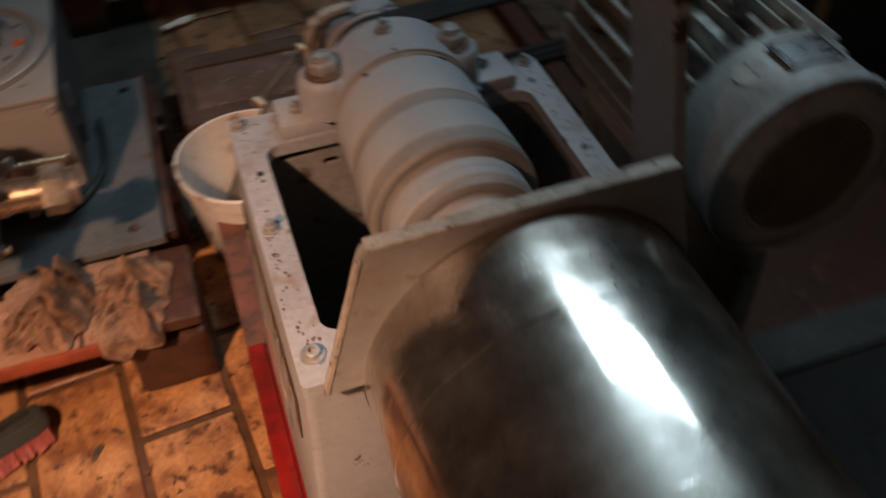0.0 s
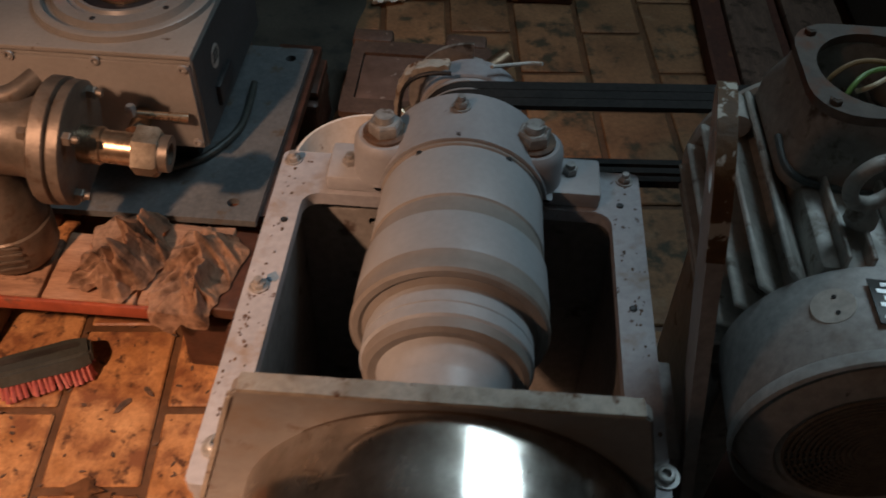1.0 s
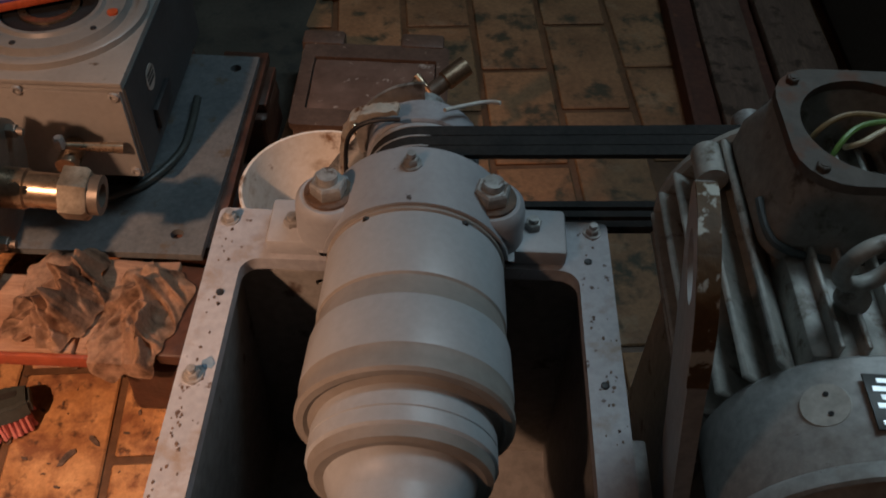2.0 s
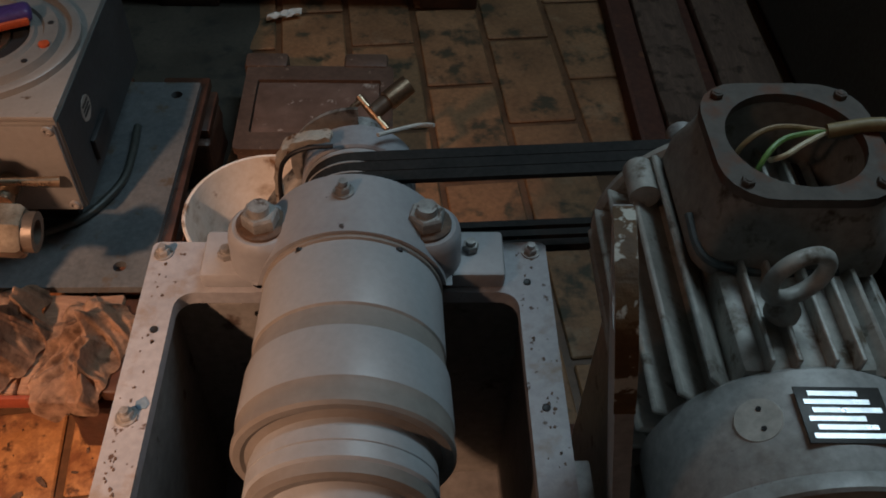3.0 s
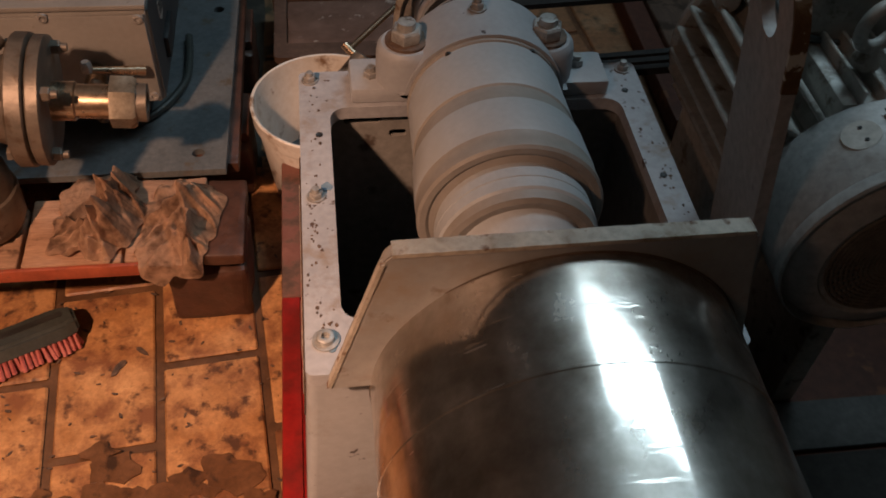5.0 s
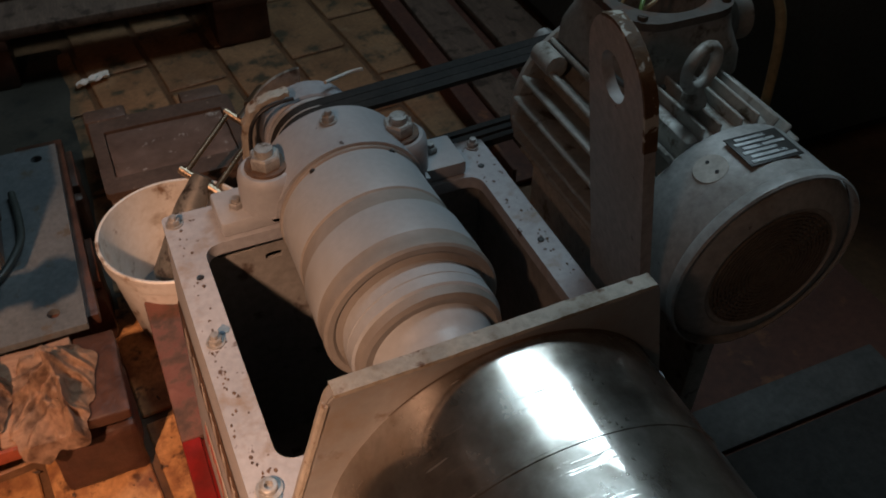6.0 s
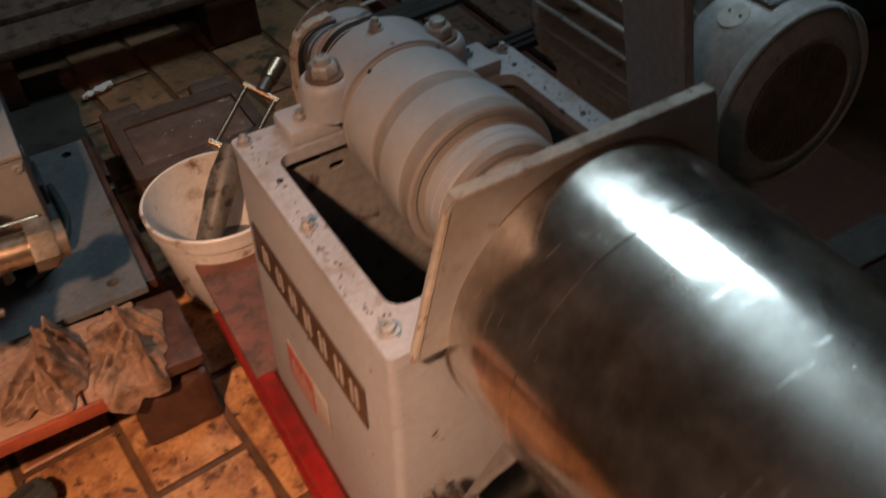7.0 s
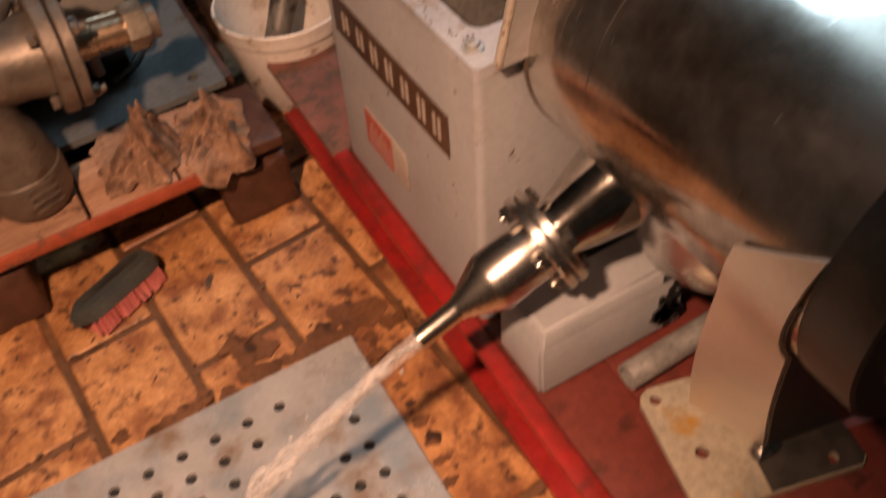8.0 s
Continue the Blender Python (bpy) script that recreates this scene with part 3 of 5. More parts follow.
    lab = part("warning_label", sloped(bm), "pale", t, "small pale label with red field")
    bm = box(bmesh.new(), (HX0 - 0.0022, 0.18, 0.194), (HX0 - 0.0016, 0.254, 0.248))
    field = part("red_field", sloped(bm), "red_print", lab)
    for i in range(7):
        bm = box(bmesh.new(), (HX0 - 0.0028, 0.186 + i * 0.009, 0.2), (HX0 - 0.0023, 0.188 + i * 0.009, 0.228 + 0.006 * (i % 3)))
        part("print_bar", sloped(bm), "pale", lab)
    return t


def end_plate():
    t = thing("end_plate", "grey painted end flange plate with grimy edges", "flange", (AX, -0.037, HZ))
    lift = lambda u, v, w: Vector((u, -0.043 + 0.028 * (u + 0.11) * 0.5 + w, v))
    out = [(-0.152, HZ + 0.0005), (0.166, HZ + 0.0005), (0.137, 0.617), (0.132, 0.622), (-0.106, 0.622), (-0.111, 0.617)]
    bm = prism(bmesh.new(), out, lift, depth=0.0105)
    bmesh.ops.bevel(bm, geom=[e for e in bm.edges], offset=0.0013, segments=2, affect="EDGES")
    bmesh.ops.subdivide_edges(bm, edges=[e for e in bm.edges if e.calc_length() > 0.02], cuts=9)
    part("plate", rough_up(bm, 0.0009, 70), "plate_grey", t)
    # worn top edge and rusty side edge
    bm = bmesh.new()
    n = 60
    rows = []
    for i in range(n + 1):
        u = -0.106 + 0.238 * i / n
        j = 0.0006 * noise.noise(Vector((u * 90, 3, 1)))
        rows.append([bm.verts.new(lift(u, 0.6212 + dz, w)) for dz, w in ((-0.0012 - 2 * abs(j), -0.0012), (0.002 + j, -0.001), (0.002 + j, 0.0115), (-0.001, 0.0117))])
    for a, b in zip(rows, rows[1:]):
        for k in range(4):
            bm.faces.new((a[k], a[(k + 1) % 4], b[(k + 1) % 4], b[k]))
    bm.faces.new(rows[0])
    bm.faces.new(rows[-1])
    part("worn_edge", bm, "plate_edge", t, "dusty worn top edge with rust specks")
    bm = bmesh.new()
    rows = []
    for i in range(31):
        v = HZ + 0.004 + 0.132 * i / 30
        u = -0.152 + 0.041 * (v - HZ) / 0.139
        j = 0.0005 * noise.noise(Vector((v * 110, 7, 2)))
        rows.append([bm.verts.new(lift(u + du, v, w)) for du, w in ((0.0012 + 2 * abs(j), -0.0012), (-0.0016 + j, -0.0012), (-0.0016 + j, 0.004), (0.001, 0.004))])
    for a, b in zip(rows, rows[1:]):
        for k in range(4):
            bm.faces.new((a[k], a[(k + 1) % 4], b[(k + 1) % 4], b[k]))
    bm.faces.new(rows[0])
    bm.faces.new(rows[-1])
    part("side_edge", bm, "plate_edge", t, "dusty worn side edge")
    return t


# ---- the machine: rotor and bearing ----
def rotor():
    t = thing("rotor", "satin grey stepped centrifuge rotor in its bearing", "rotor", (AX, 0.17, AZ))
    def ring(name, prof, mat, label=""):
        bm = lathe(bmesh.new(), [(r, -y) for r, y in prof], (AX, 0, AZ), "Y", 96)
        # height runs along -y after the turn
        return part(name, bm, mat, t, label, 25)
    ring("drum", [(0.04, 0.29), (0.066, 0.272), (0.0735, 0.268), (0.0748, 0.263), (0.0765, 0.206), (0.0762, 0.204)], "rotor")
    ring("groove", [(0.0762, 0.204), (0.0748, 0.202), (0.0752, 0.196), (0.0785, 0.1815)], "rotor_dirty", "dusty tapered groove")
    ring("collar", [(0.0785, 0.1815), (0.0792, 0.179), (0.0812, 0.139), (0.081, 0.137)], "rotor")
    ring("rim_band", [(0.081, 0.137), (0.0802, 0.1345), (0.0806, 0.126), (0.0818, 0.1215), (0.0818, 0.117), (0.0795, 0.1145), (0.0745, 0.114), (0.0715, 0.116), (0.066, 0.113)], "rotor_dirty", "brownish rim band")
    ring("shoulder", [(0.066, 0.113), (0.0665, 0.107), (0.0682, 0.106), (0.0687, 0.0955), (0.0678, 0.0948), (0.0688, 0.094), (0.069, 0.083), (0.067, 0.081)], "rotor")
    ring("lip", [(0.067, 0.081), (0.0665, 0.079), (0.0655, 0.073), (0.061, 0.071), (0.0545, 0.072)], "rotor_dirty", "brownish lip")
    ring("neck", [(0.0545, 0.072), (0.053, 0.066), (0.0505, 0.06), (0.048, 0.054), (0.0475, 0.05), (0.0475, 0.018), (0.0485, 0.016), (0.0485, -0.018)], "rotor")
    return t


def bearing():
    t = thing("bearing_block", "grey painted split bearing block bolted on the rim", "bearing", (AX, 0.315, HZ))
    lift = lambda u, v, w: Vector((u, 0.272 + w, v))
    # base feet
    bm = bmesh.new()
    box(bm, (-0.118, 0.283, HZ), (0.14, 0.335, HZ + 0.018), 0.004)
    part("foot", bm, "housing", t)
    # cap
    arc = [(AX + 0.079 * math.cos(radians(a)), AZ + 0.0785 * math.sin(radians(a))) for a in range(0, 181, 6)]
    out = [(AX + 0.083, HZ + 0.018), *arc[1:-1], (AX - 0.083, HZ + 0.018)]
    bm = prism(bmesh.new(), out, lift, depth=0.064)
    bmesh.ops.bevel(bm, geom=[e for e in bm.edges if e.calc_face_angle(0) > 1], offset=0.005, segments=3, affect="EDGES")
    part("cap", bm, "housing", t)
    bm = lathe(bmesh.new(), [(0.0715, -0.2725), (0.0755, -0.2725), (0.0755, -0.2685), (0.073, -0.2665), (0.062, -0.2665), (0.062, -0.2725)], (AX, 0, AZ), "Y", 72)
    part("seal_ring", bm, "rotor_dirty", t, "oily grey seal ring")
    for x in (-0.063, 0.0725):
        bm = lathe(bmesh.new(), [(0, 0), (0.03, 0), (0.029, 0.03), (0.0275, 0.037), (0.024, 0.0405), (0, 0.0405)], (x, 0.304, HZ + 0.017), seg=36)
        boss = part("bolt_boss", bm, "housing", t)
        ring = lathe(bmesh.new(), [(0.0, 0), (0.0205, 0), (0.0205, 0.003), (0.0195, 0.0036), (0, 0.0036)], (x, 0.304, HZ + 0.0573), seg=30)
        part("washer", ring, "chip", boss, "rusty dark washer")
        b = bolt(boss, (x, 0.304, HZ + 0.0606), 0.0155, 0.0125, False, stud=0.004, material="bolt_grey", label="large grey-painted hexagon bolt")
    for a in (58, 122):
        x, z = AX + 0.0735 * math.cos(radians(a)), AZ + 0.0735 * math.sin(radians(a))
        part("seal_screw", rod(bmesh.new(), (x, 0.2665, z), (x, 0.2635, z), 0.003), "dark", t)
    bolt(t, (-0.097, 0.305, HZ + 0.018), 0.0075, 0.0065, False, stud=0.003)
    bolt(t, (0.111, 0.313, HZ + 0.018), 0.0075, 0.0065, False, stud=0.003)
    bolt(t, (0.005, 0.315, AZ + 0.0785), 0.0065, 0.006, True, stud=0.004, name="grease_nipple")
    return t


def belt_drive():
    t = thing("drive_pulley", "grey grooved pulley on the rotor shaft", "pulley", (AX, 0.42, AZ))
    prof = [(0, -0.350), (0.049, -0.350), (0.051, -0.3525)]
    for y in (0.362, 0.375, 0.388):
        prof += [(0.051, -(y - 0.0058)), (0.0425, -(y - 0.0035)), (0.0425, -(y + 0.0035)), (0.051, -(y + 0.0058))]
    prof += [(0.051, -0.3985), (0.0, -0.3985)]
    part("pulley_wheel", lathe(bmesh.new(), prof, (AX, 0, AZ), "Y", 64), "rotor", t)
    part("hub", lathe(bmesh.new(), [(0, -0.4), (0.051, -0.4), (0.053, -0.402), (0.053, -0.428), (0.05, -0.431), (0, -0.431)], (AX, 0, AZ), "Y", 56), "rim", t, "pale grey hub drum")
    part("shaft", rod(bmesh.new(), (AX, 0.34, AZ), (AX, 0.48, AZ), 0.02), "zinc", t)
    g = thing("pulley_guard", "bent grey guard strip with flaking paint beside the pulley", "guard", (-0.062, 0.4, HZ - 0.05))
    arch = [(-0.064, 0.43), (-0.064, 0.47), (-0.063, 0.5), (-0.06, 0.52), (-0.053, 0.533), (-0.042, 0.541), (-0.028, 0.545), (-0.012, 0.546)]
    bm = bmesh.new()
    rows = []
    for i, (x, z) in enumerate(arch):
        (px, pz), (qx, qz) = arch[max(i - 1, 0)], arch[min(i + 1, len(arch) - 1)]
        n = Vector((-(qz - pz), qx - px)).normalized() * 0.0025
        rows.append([bm.verts.new((x + n[0] * s, y, z + n[1] * s)) for s, y in ((1, 0.396), (1, 0.409), (-1, 0.409), (-1, 0.396))])
    for a, b in zip(rows, rows[1:]):
        for k in range(4):
            bm.faces.new((a[k], a[(k + 1) % 4], b[(k + 1) % 4], b[k]))
    bm.faces.new(rows[0])
    bm.faces.new(rows[-1])
    bmesh.ops.subdivide_edges(bm, edges=list(bm.edges), cuts=3, use_grid_fill=True)
    part("strip", rough_up(bm, 0.0026, 150), "plate_edge", g, "strip with flaking pale paint")
    part("edge_seal", tube(bmesh.new(), [(x + 0.003, 0.3905, z - 0.002) for x, z in arch], 0.0022, 8), "dark", g, "black rubber edge")
    part("back_plate", lathe(bmesh.new(), [(0.02, -0.434), (0.066, -0.434), (0.066, -0.438), (0.02, -0.438), (0.02, -0.434)], (AX, 0, AZ), "Y", 24, None, 90, 200), "terminal_box", g)
    part("bracket", box(bmesh.new(), (-0.067, 0.325, HZ - 0.055), (-0.061, 0.43, HZ - 0.048), 0.001), "rim", g)
    # three belts as closed loops round both pulleys
    mx, mz, r = MX, MZ, 0.0465
    for y in (0.362, 0.375, 0.388):
        b = thing("drive_belt", "black rubber V-belt running to the motor pulley", "belt", (AX, y, AZ), "drive belts")
        ang = math.atan2(mz - AZ, mx - AX)
        loop = [(AX + r * math.cos(ang + radians(a)), AZ + r * math.sin(ang + radians(a))) for a in range(90, 271, 10)]
        loop += [(mx + r * math.cos(ang + radians(a)), mz + r * math.sin(ang + radians(a))) for a in range(-90, 91, 10)]
        bm = bmesh.new()
        rings = []
        for i, (x, z) in enumerate(loop):
            if i < 19:
                nx, nz = (x - AX) / r, (z - AZ) / r
            else:
                nx, nz = (x - mx) / r, (z - mz) / r
            rings.append([bm.verts.new((x + nx * h, y + w, z + nz * h)) for h, w in ((0.004, -0.0061), (0.004, 0.0061), (-0.003, 0.004), (-0.003, -0.004))])
        for i in range(len(rings)):
            a, c = rings[i], rings[(i + 1) % len(rings)]
            for k in range(4):
                bm.faces.new((a[k], a[(k + 1) % 4], c[(k + 1) % 4], c[k]))
        part("band", bm, "belt", b, smooth=50)


# ---- the machine: casing, nozzle, leg ----
CR, CX, CZ = 0.1395, 0.0185, 0.473


def casing():
    t = thing("casing", "polished stainless steel drum casing with scratches", "casing", (CX, -0.2, 0.118))
    def ring(name, prof, mat, label="", seg=128):
        return part(name, lathe(bmesh.new(), [(r, -y) for r, y in prof], (CX, 0, CZ), "Y", seg), mat, t, label, 30)
    ring("shell", [(CR - 0.003, -0.127), (CR, -0.127), (CR, -0.379), (CR - 0.003, -0.379), (CR - 0.003, -0.127)], "steel", "mirror-like scratched stainless shell")
    ring("collar", [(CR - 0.003, -0.0425), (CR, -0.0425), (CR - 0.0001, -0.125), (CR - 0.003, -0.125), (CR - 0.003, -0.0425)], "steel_dull", "duller scuffed collar beside the flange")
    ring("gasket", [(CR - 0.004, -0.036), (CR + 0.0008, -0.036), (CR + 0.0008, -0.0425), (CR - 0.004, -0.0425)], "gasket", "dirty brown gasket seam")
    ring("weld_seam", [(CR - 0.001, -0.124), (CR + 0.0007, -0.1255), (CR + 0.0007, -0.1275), (CR - 0.001, -0.129)], "steel_dull")
    ring("end_flange", [(0.05, -0.3792), (CR + 0.0012, -0.3792), (CR + 0.002, -0.381), (CR + 0.002, -0.428), (CR - 0.001, -0.43), (0.05, -0.43)], "black", "dark end flange")
    ring("end_bearing", [(0.055, -0.4302), (0.085, -0.4302), (0.085, -0.46), (0.08, -0.465), (0.045, -0.465), (0.045, -0.49), (0, -0.49)], "bright", "bright bearing cover")
    for i in range(8):
        a = radians(22.5 + 45 * i)
        x, z = CX + 0.105 * math.cos(a), CZ + 0.105 * math.sin(a)
        bolt(t, None, 0.006, 0.006, True, Matrix.Translation((x, -0.43, z)) @ pose(0, 0, 0, 90, 0, 0))
    # support leg: slanting bright face from the foot plate up to the shell's side, with a black side
    low_a, low_b, top_a, top_b = Vector((-0.062, -0.25, 0.1285)), Vector((-0.033, -0.328, 0.1285)), Vector((-0.1235, -0.316, 0.488)), Vector((-0.1135, -0.381, 0.528))
    def face(u, v, w):
        p = low_a.lerp(low_b, u).lerp(top_a.lerp(top_b, u), v)
        p.x -= 0.012 * math.sin(math.pi * v)
        if abs(p.z - CZ) < CR:
            p.x = min(p.x, CX - math.sqrt((CR + 0.003) ** 2 - (p.z - CZ) ** 2) - 0.003)
        return p + Vector((w, 0, 0))
    bm = bmesh.new()
    sides = []
    for w in (-0.002, 0.002):
        sides.append([[bm.verts.new(face(i / 6, j / 16, w)) for i in range(7)] for j in range(17)])
    for g in sides:
        for j in range(16):
            for i in range(6):
                bm.faces.new((g[j][i], g[j][i + 1], g[j + 1][i + 1], g[j + 1][i]))
    a, b = sides
    rim = [(0, i) for i in range(7)] + [(j, 6) for j in range(1, 17)] + [(16, i) for i in range(5, -1, -1)] + [(j, 0) for j in range(15, 0, -1)]
    for (p, q), (r, u) in zip(rim, rim[1:] + rim[:1]):
        bm.faces.new((a[p][q], a[r][u], b[r][u], b[p][q]))
    part("leg", bm, "leg", t, "brushed stainless support leg face")
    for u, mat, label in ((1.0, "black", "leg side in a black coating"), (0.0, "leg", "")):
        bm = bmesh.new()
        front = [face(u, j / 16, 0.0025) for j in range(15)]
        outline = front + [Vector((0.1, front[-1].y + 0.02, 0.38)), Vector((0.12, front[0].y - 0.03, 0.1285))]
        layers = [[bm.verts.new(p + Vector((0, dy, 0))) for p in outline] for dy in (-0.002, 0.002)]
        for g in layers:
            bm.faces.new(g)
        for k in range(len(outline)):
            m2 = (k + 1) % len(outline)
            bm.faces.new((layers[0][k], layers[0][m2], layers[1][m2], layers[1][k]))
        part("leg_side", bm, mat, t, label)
    bm = bmesh.new()
    bmesh.ops.create_icosphere(bm, subdivisions=3, radius=0.011, matrix=Matrix.Translation((-0.036, -0.331, 0.132)) @ Matrix.Diagonal((1.6, 1.0, 0.7, 1)))
    part("weld", rough_up(bm, 0.004, 90), "bright", t, "shiny lumpy weld at the foot")
    # funnel under the shell
    bm = lathe(bmesh.new(), [(0.115, 0.42), (0.112, 0.36), (0.1, 0.3), (0.088, 0.262), (0.082, 0.255), (0.06, 0.252), (0.0, 0.252)], (0.035, -0.16, 0), seg=56)
    part("discharge_funnel", bm, "bright", t, "polished funnel under the shell")
    outline = [(-0.099, -0.213), (-0.106, -0.222), (-0.131, -0.335), (-0.13, -0.348), (-0.12, -0.356), (0.035, -0.394), (0.045, -0.388), (0.07, -0.26), (0.06, -0.248), (-0.088, -0.21)]
    foot = prism(bmesh.new(), outline, flat(0.118), [circle(-0.089, -0.226, 0.006, 14), circle(-0.088, -0.3, 0.007, 14), circle(0.015, -0.373, 0.0065, 14)], 0.01)
    bmesh.ops.bevel(foot, geom=[e for e in foot.edges if e.calc_face_angle(0) > 1 and abs(e.verts[0].co.z - e.verts[1].co.z) < 0.001], offset=0.001, segments=1, affect="EDGES")
    skin = prism(bmesh.new(), [(-0.05, -0.337), (-0.03, -0.331), (0.062, -0.3), (0.044, -0.386), (0.035, -0.3925), (-0.06, -0.3695)], flat(0.1282), [circle(0.015, -0.373, 0.0062, 14)], 0.0008)
    part("foot_coating", skin, "black", t, "black coating on the outer end of the foot plate")
    part("foot_plate", foot, "yellow", t, "yellow-stained steel foot plate with bolt holes")
    return t


def nozzle():
    t = thing("outlet_nozzle", "shiny stainless flanged outlet nozzle under the casing", "nozzle", (-0.16, -0.103, 0.3))
    c = Vector((-0.149, -0.109, 0.315))
    d = Vector((-0.137, 0.003, -0.055)).normalized()
    m = Matrix.Translation(c) @ d.to_track_quat("Z", "Y").to_matrix().to_4x4()
    part("cone", lathe(bmesh.new(), [(0.0, 0.008), (0.031, 0.008), (0.032, 0.012), (0.032, 0.064), (0.0305, 0.07), (0.0135, 0.106), (0.012, 0.111), (0.011, 0.157), (0.0088, 0.157), (0.0088, 0.106)], seg=40, m=m), "bright", t)
    for name, z in (("flange", 0.001), ("flange", -0.011)):
        part(name, lathe(bmesh.new(), [(0.026, z), (0.053, z), (0.054, z + 0.001), (0.054, z + 0.008), (0.053, z + 0.009), (0.026, z + 0.009)], seg=48, m=m), "bright", t)
    part("gasket", lathe(bmesh.new(), [(0.02, -0.002), (0.05, -0.002), (0.05, 0.001), (0.02, 0.001)], seg=40, m=m), "dark", t)
    part("stub", lathe(bmesh.new(), [(0.03, -0.011), (0.031, -0.02), (0.038, -0.045), (0.049, -0.085), (0.056, -0.13)], seg=40, m=m), "mirror", t)
    for i in range(4):
        a = radians(35 + 90 * i)
        mm = m @ Matrix.Translation((0.043 * math.cos(a), 0.043 * math.sin(a), 0.01))
        bm = bmesh.new()
        hexagon(bm, None, 0.0092, 0.009, mm)
        lathe(bm, [(0, -0.03), (0.004, -0.03), (0.004, 0.0125), (0, 0.0125)], seg=10, m=mm)
        hexagon(bm, None, 0.0092, 0.008, mm @ pose(0, 0, -0.03))
        part("flange_bolt", bm, "bright", t)
    tip = c + d * 0.157
    w = thing("water_jet", "thin clear water stream running out of the nozzle", "water", tuple(tip))
    pts = [tip - d * 0.01]
    v = d * 2.6
    p = tip.copy()
    while p.z > 0.018:
        if len(pts) < 2 or (p - pts[-1]).length > 0.025:
            pts.append(p.copy())
        v = v + Vector((0, 0, -9.8)) * 0.01
        p = p + v * 0.01
    pts.append(Vector((p.x - 0.004, p.y, 0.011)))
    bm = tube(bmesh.new(), pts, 0.0085, 14, r_end=0.011)
    part("stream", rough_up(bm, 0.003, 60), "water", w)
    rng = random.Random(12)
    for i in range(5):
        off = [Vector((rng.uniform(-1, 1), rng.uniform(-1, 1), rng.uniform(-1, 1))) for q in pts]
        bm = tube(bmesh.new(), [q + o * (0.004 + 0.010 * k / len(pts)) for k, (q, o) in enumerate(zip(pts, off))], 0.0028, 8, r_end=0.004)
        part("strand", rough_up(bm, 0.002, 90), "water", w)
    for i in range(34):
        q = pts[rng.randrange(2, len(pts))] + Vector((rng.gauss(0, 0.012), rng.gauss(0, 0.012), rng.gauss(0, 0.008)))
        q.z = max(q.z, 0.014)
        bm = bmesh.new()
        bmesh.ops.create_icosphere(bm, subdivisions=1, radius=rng.uniform(0.0012, 0.003), matrix=Matrix.Translation(q))
        part("drop", bm, "water", w)
    return t


def deck_things():
    t = thing("ballast_block", "grey painted heavy block with sloping edges and black chips", "block", (-0.09, -0.11, 0.118))
    bm = bmesh.new()
    vs = []
    for z, g in ((0.1185, 0.0), (0.192, -0.002), (0.21, -0.014)):
        vs.append([bm.verts.new((x, y, z)) for x, y in ((-0.186 - g, -0.152 - g), (0.006 + g, -0.152 - g), (0.006 + g, -0.066 + g), (-0.186 - g, -0.066 + g))])
    for a, b in zip(vs, vs[1:]):
        for i in range(4):
            bm.faces.new((a[i], a[(i + 1) % 4], b[(i + 1) % 4], b[i]))
    bm.faces.new(vs[0])
    bm.faces.new(vs[-1])
    bmesh.ops.bevel(bm, geom=list(bm.edges), offset=0.004, segments=2, affect="EDGES")
    part("body", bm, "block", t)
    rng = random.Random(4)
    for i in range(26):
        x, z = -0.03 + 0.04 * rng.random(), 0.13 + 0.075 * rng.random()
        s = 0.004 + 0.008 * rng.random()
        bm = box(bmesh.new(), (-s, -0.0008, -s * 0.5), (s, 0.0008, s * 0.5), 0, Matrix.Translation((min(x, 0.006 - s), -0.1525 + max(0, z - 0.192) * 0.75, z)) @ pose(0, 0, 0, 0, rng.uniform(0, 180), 0))
        part("chip", bm, "dark", t)
    p = thing("short_pipe", "short piece of galvanised pipe lying on the deck", "pipe", (-0.03, -0.19, 0.118))
    bm = bmesh.new()
    d = Vector((0.14, 0.006, 0)).normalized()
    m = Matrix.Translation((-0.1, -0.19, 0.133)) @ d.to_track_quat("Z", "Y").to_matrix().to_4x4()
    lathe(bm, [(0.012, 0), (0.0155, 0), (0.0155, 0.17), (0.012, 0.17), (0.012, 0)], seg=28, m=m)
    part("tube", bm, "galv", p)


# ---- motor ----
MX, MZ, MR = 0.322, 0.503, 0.097


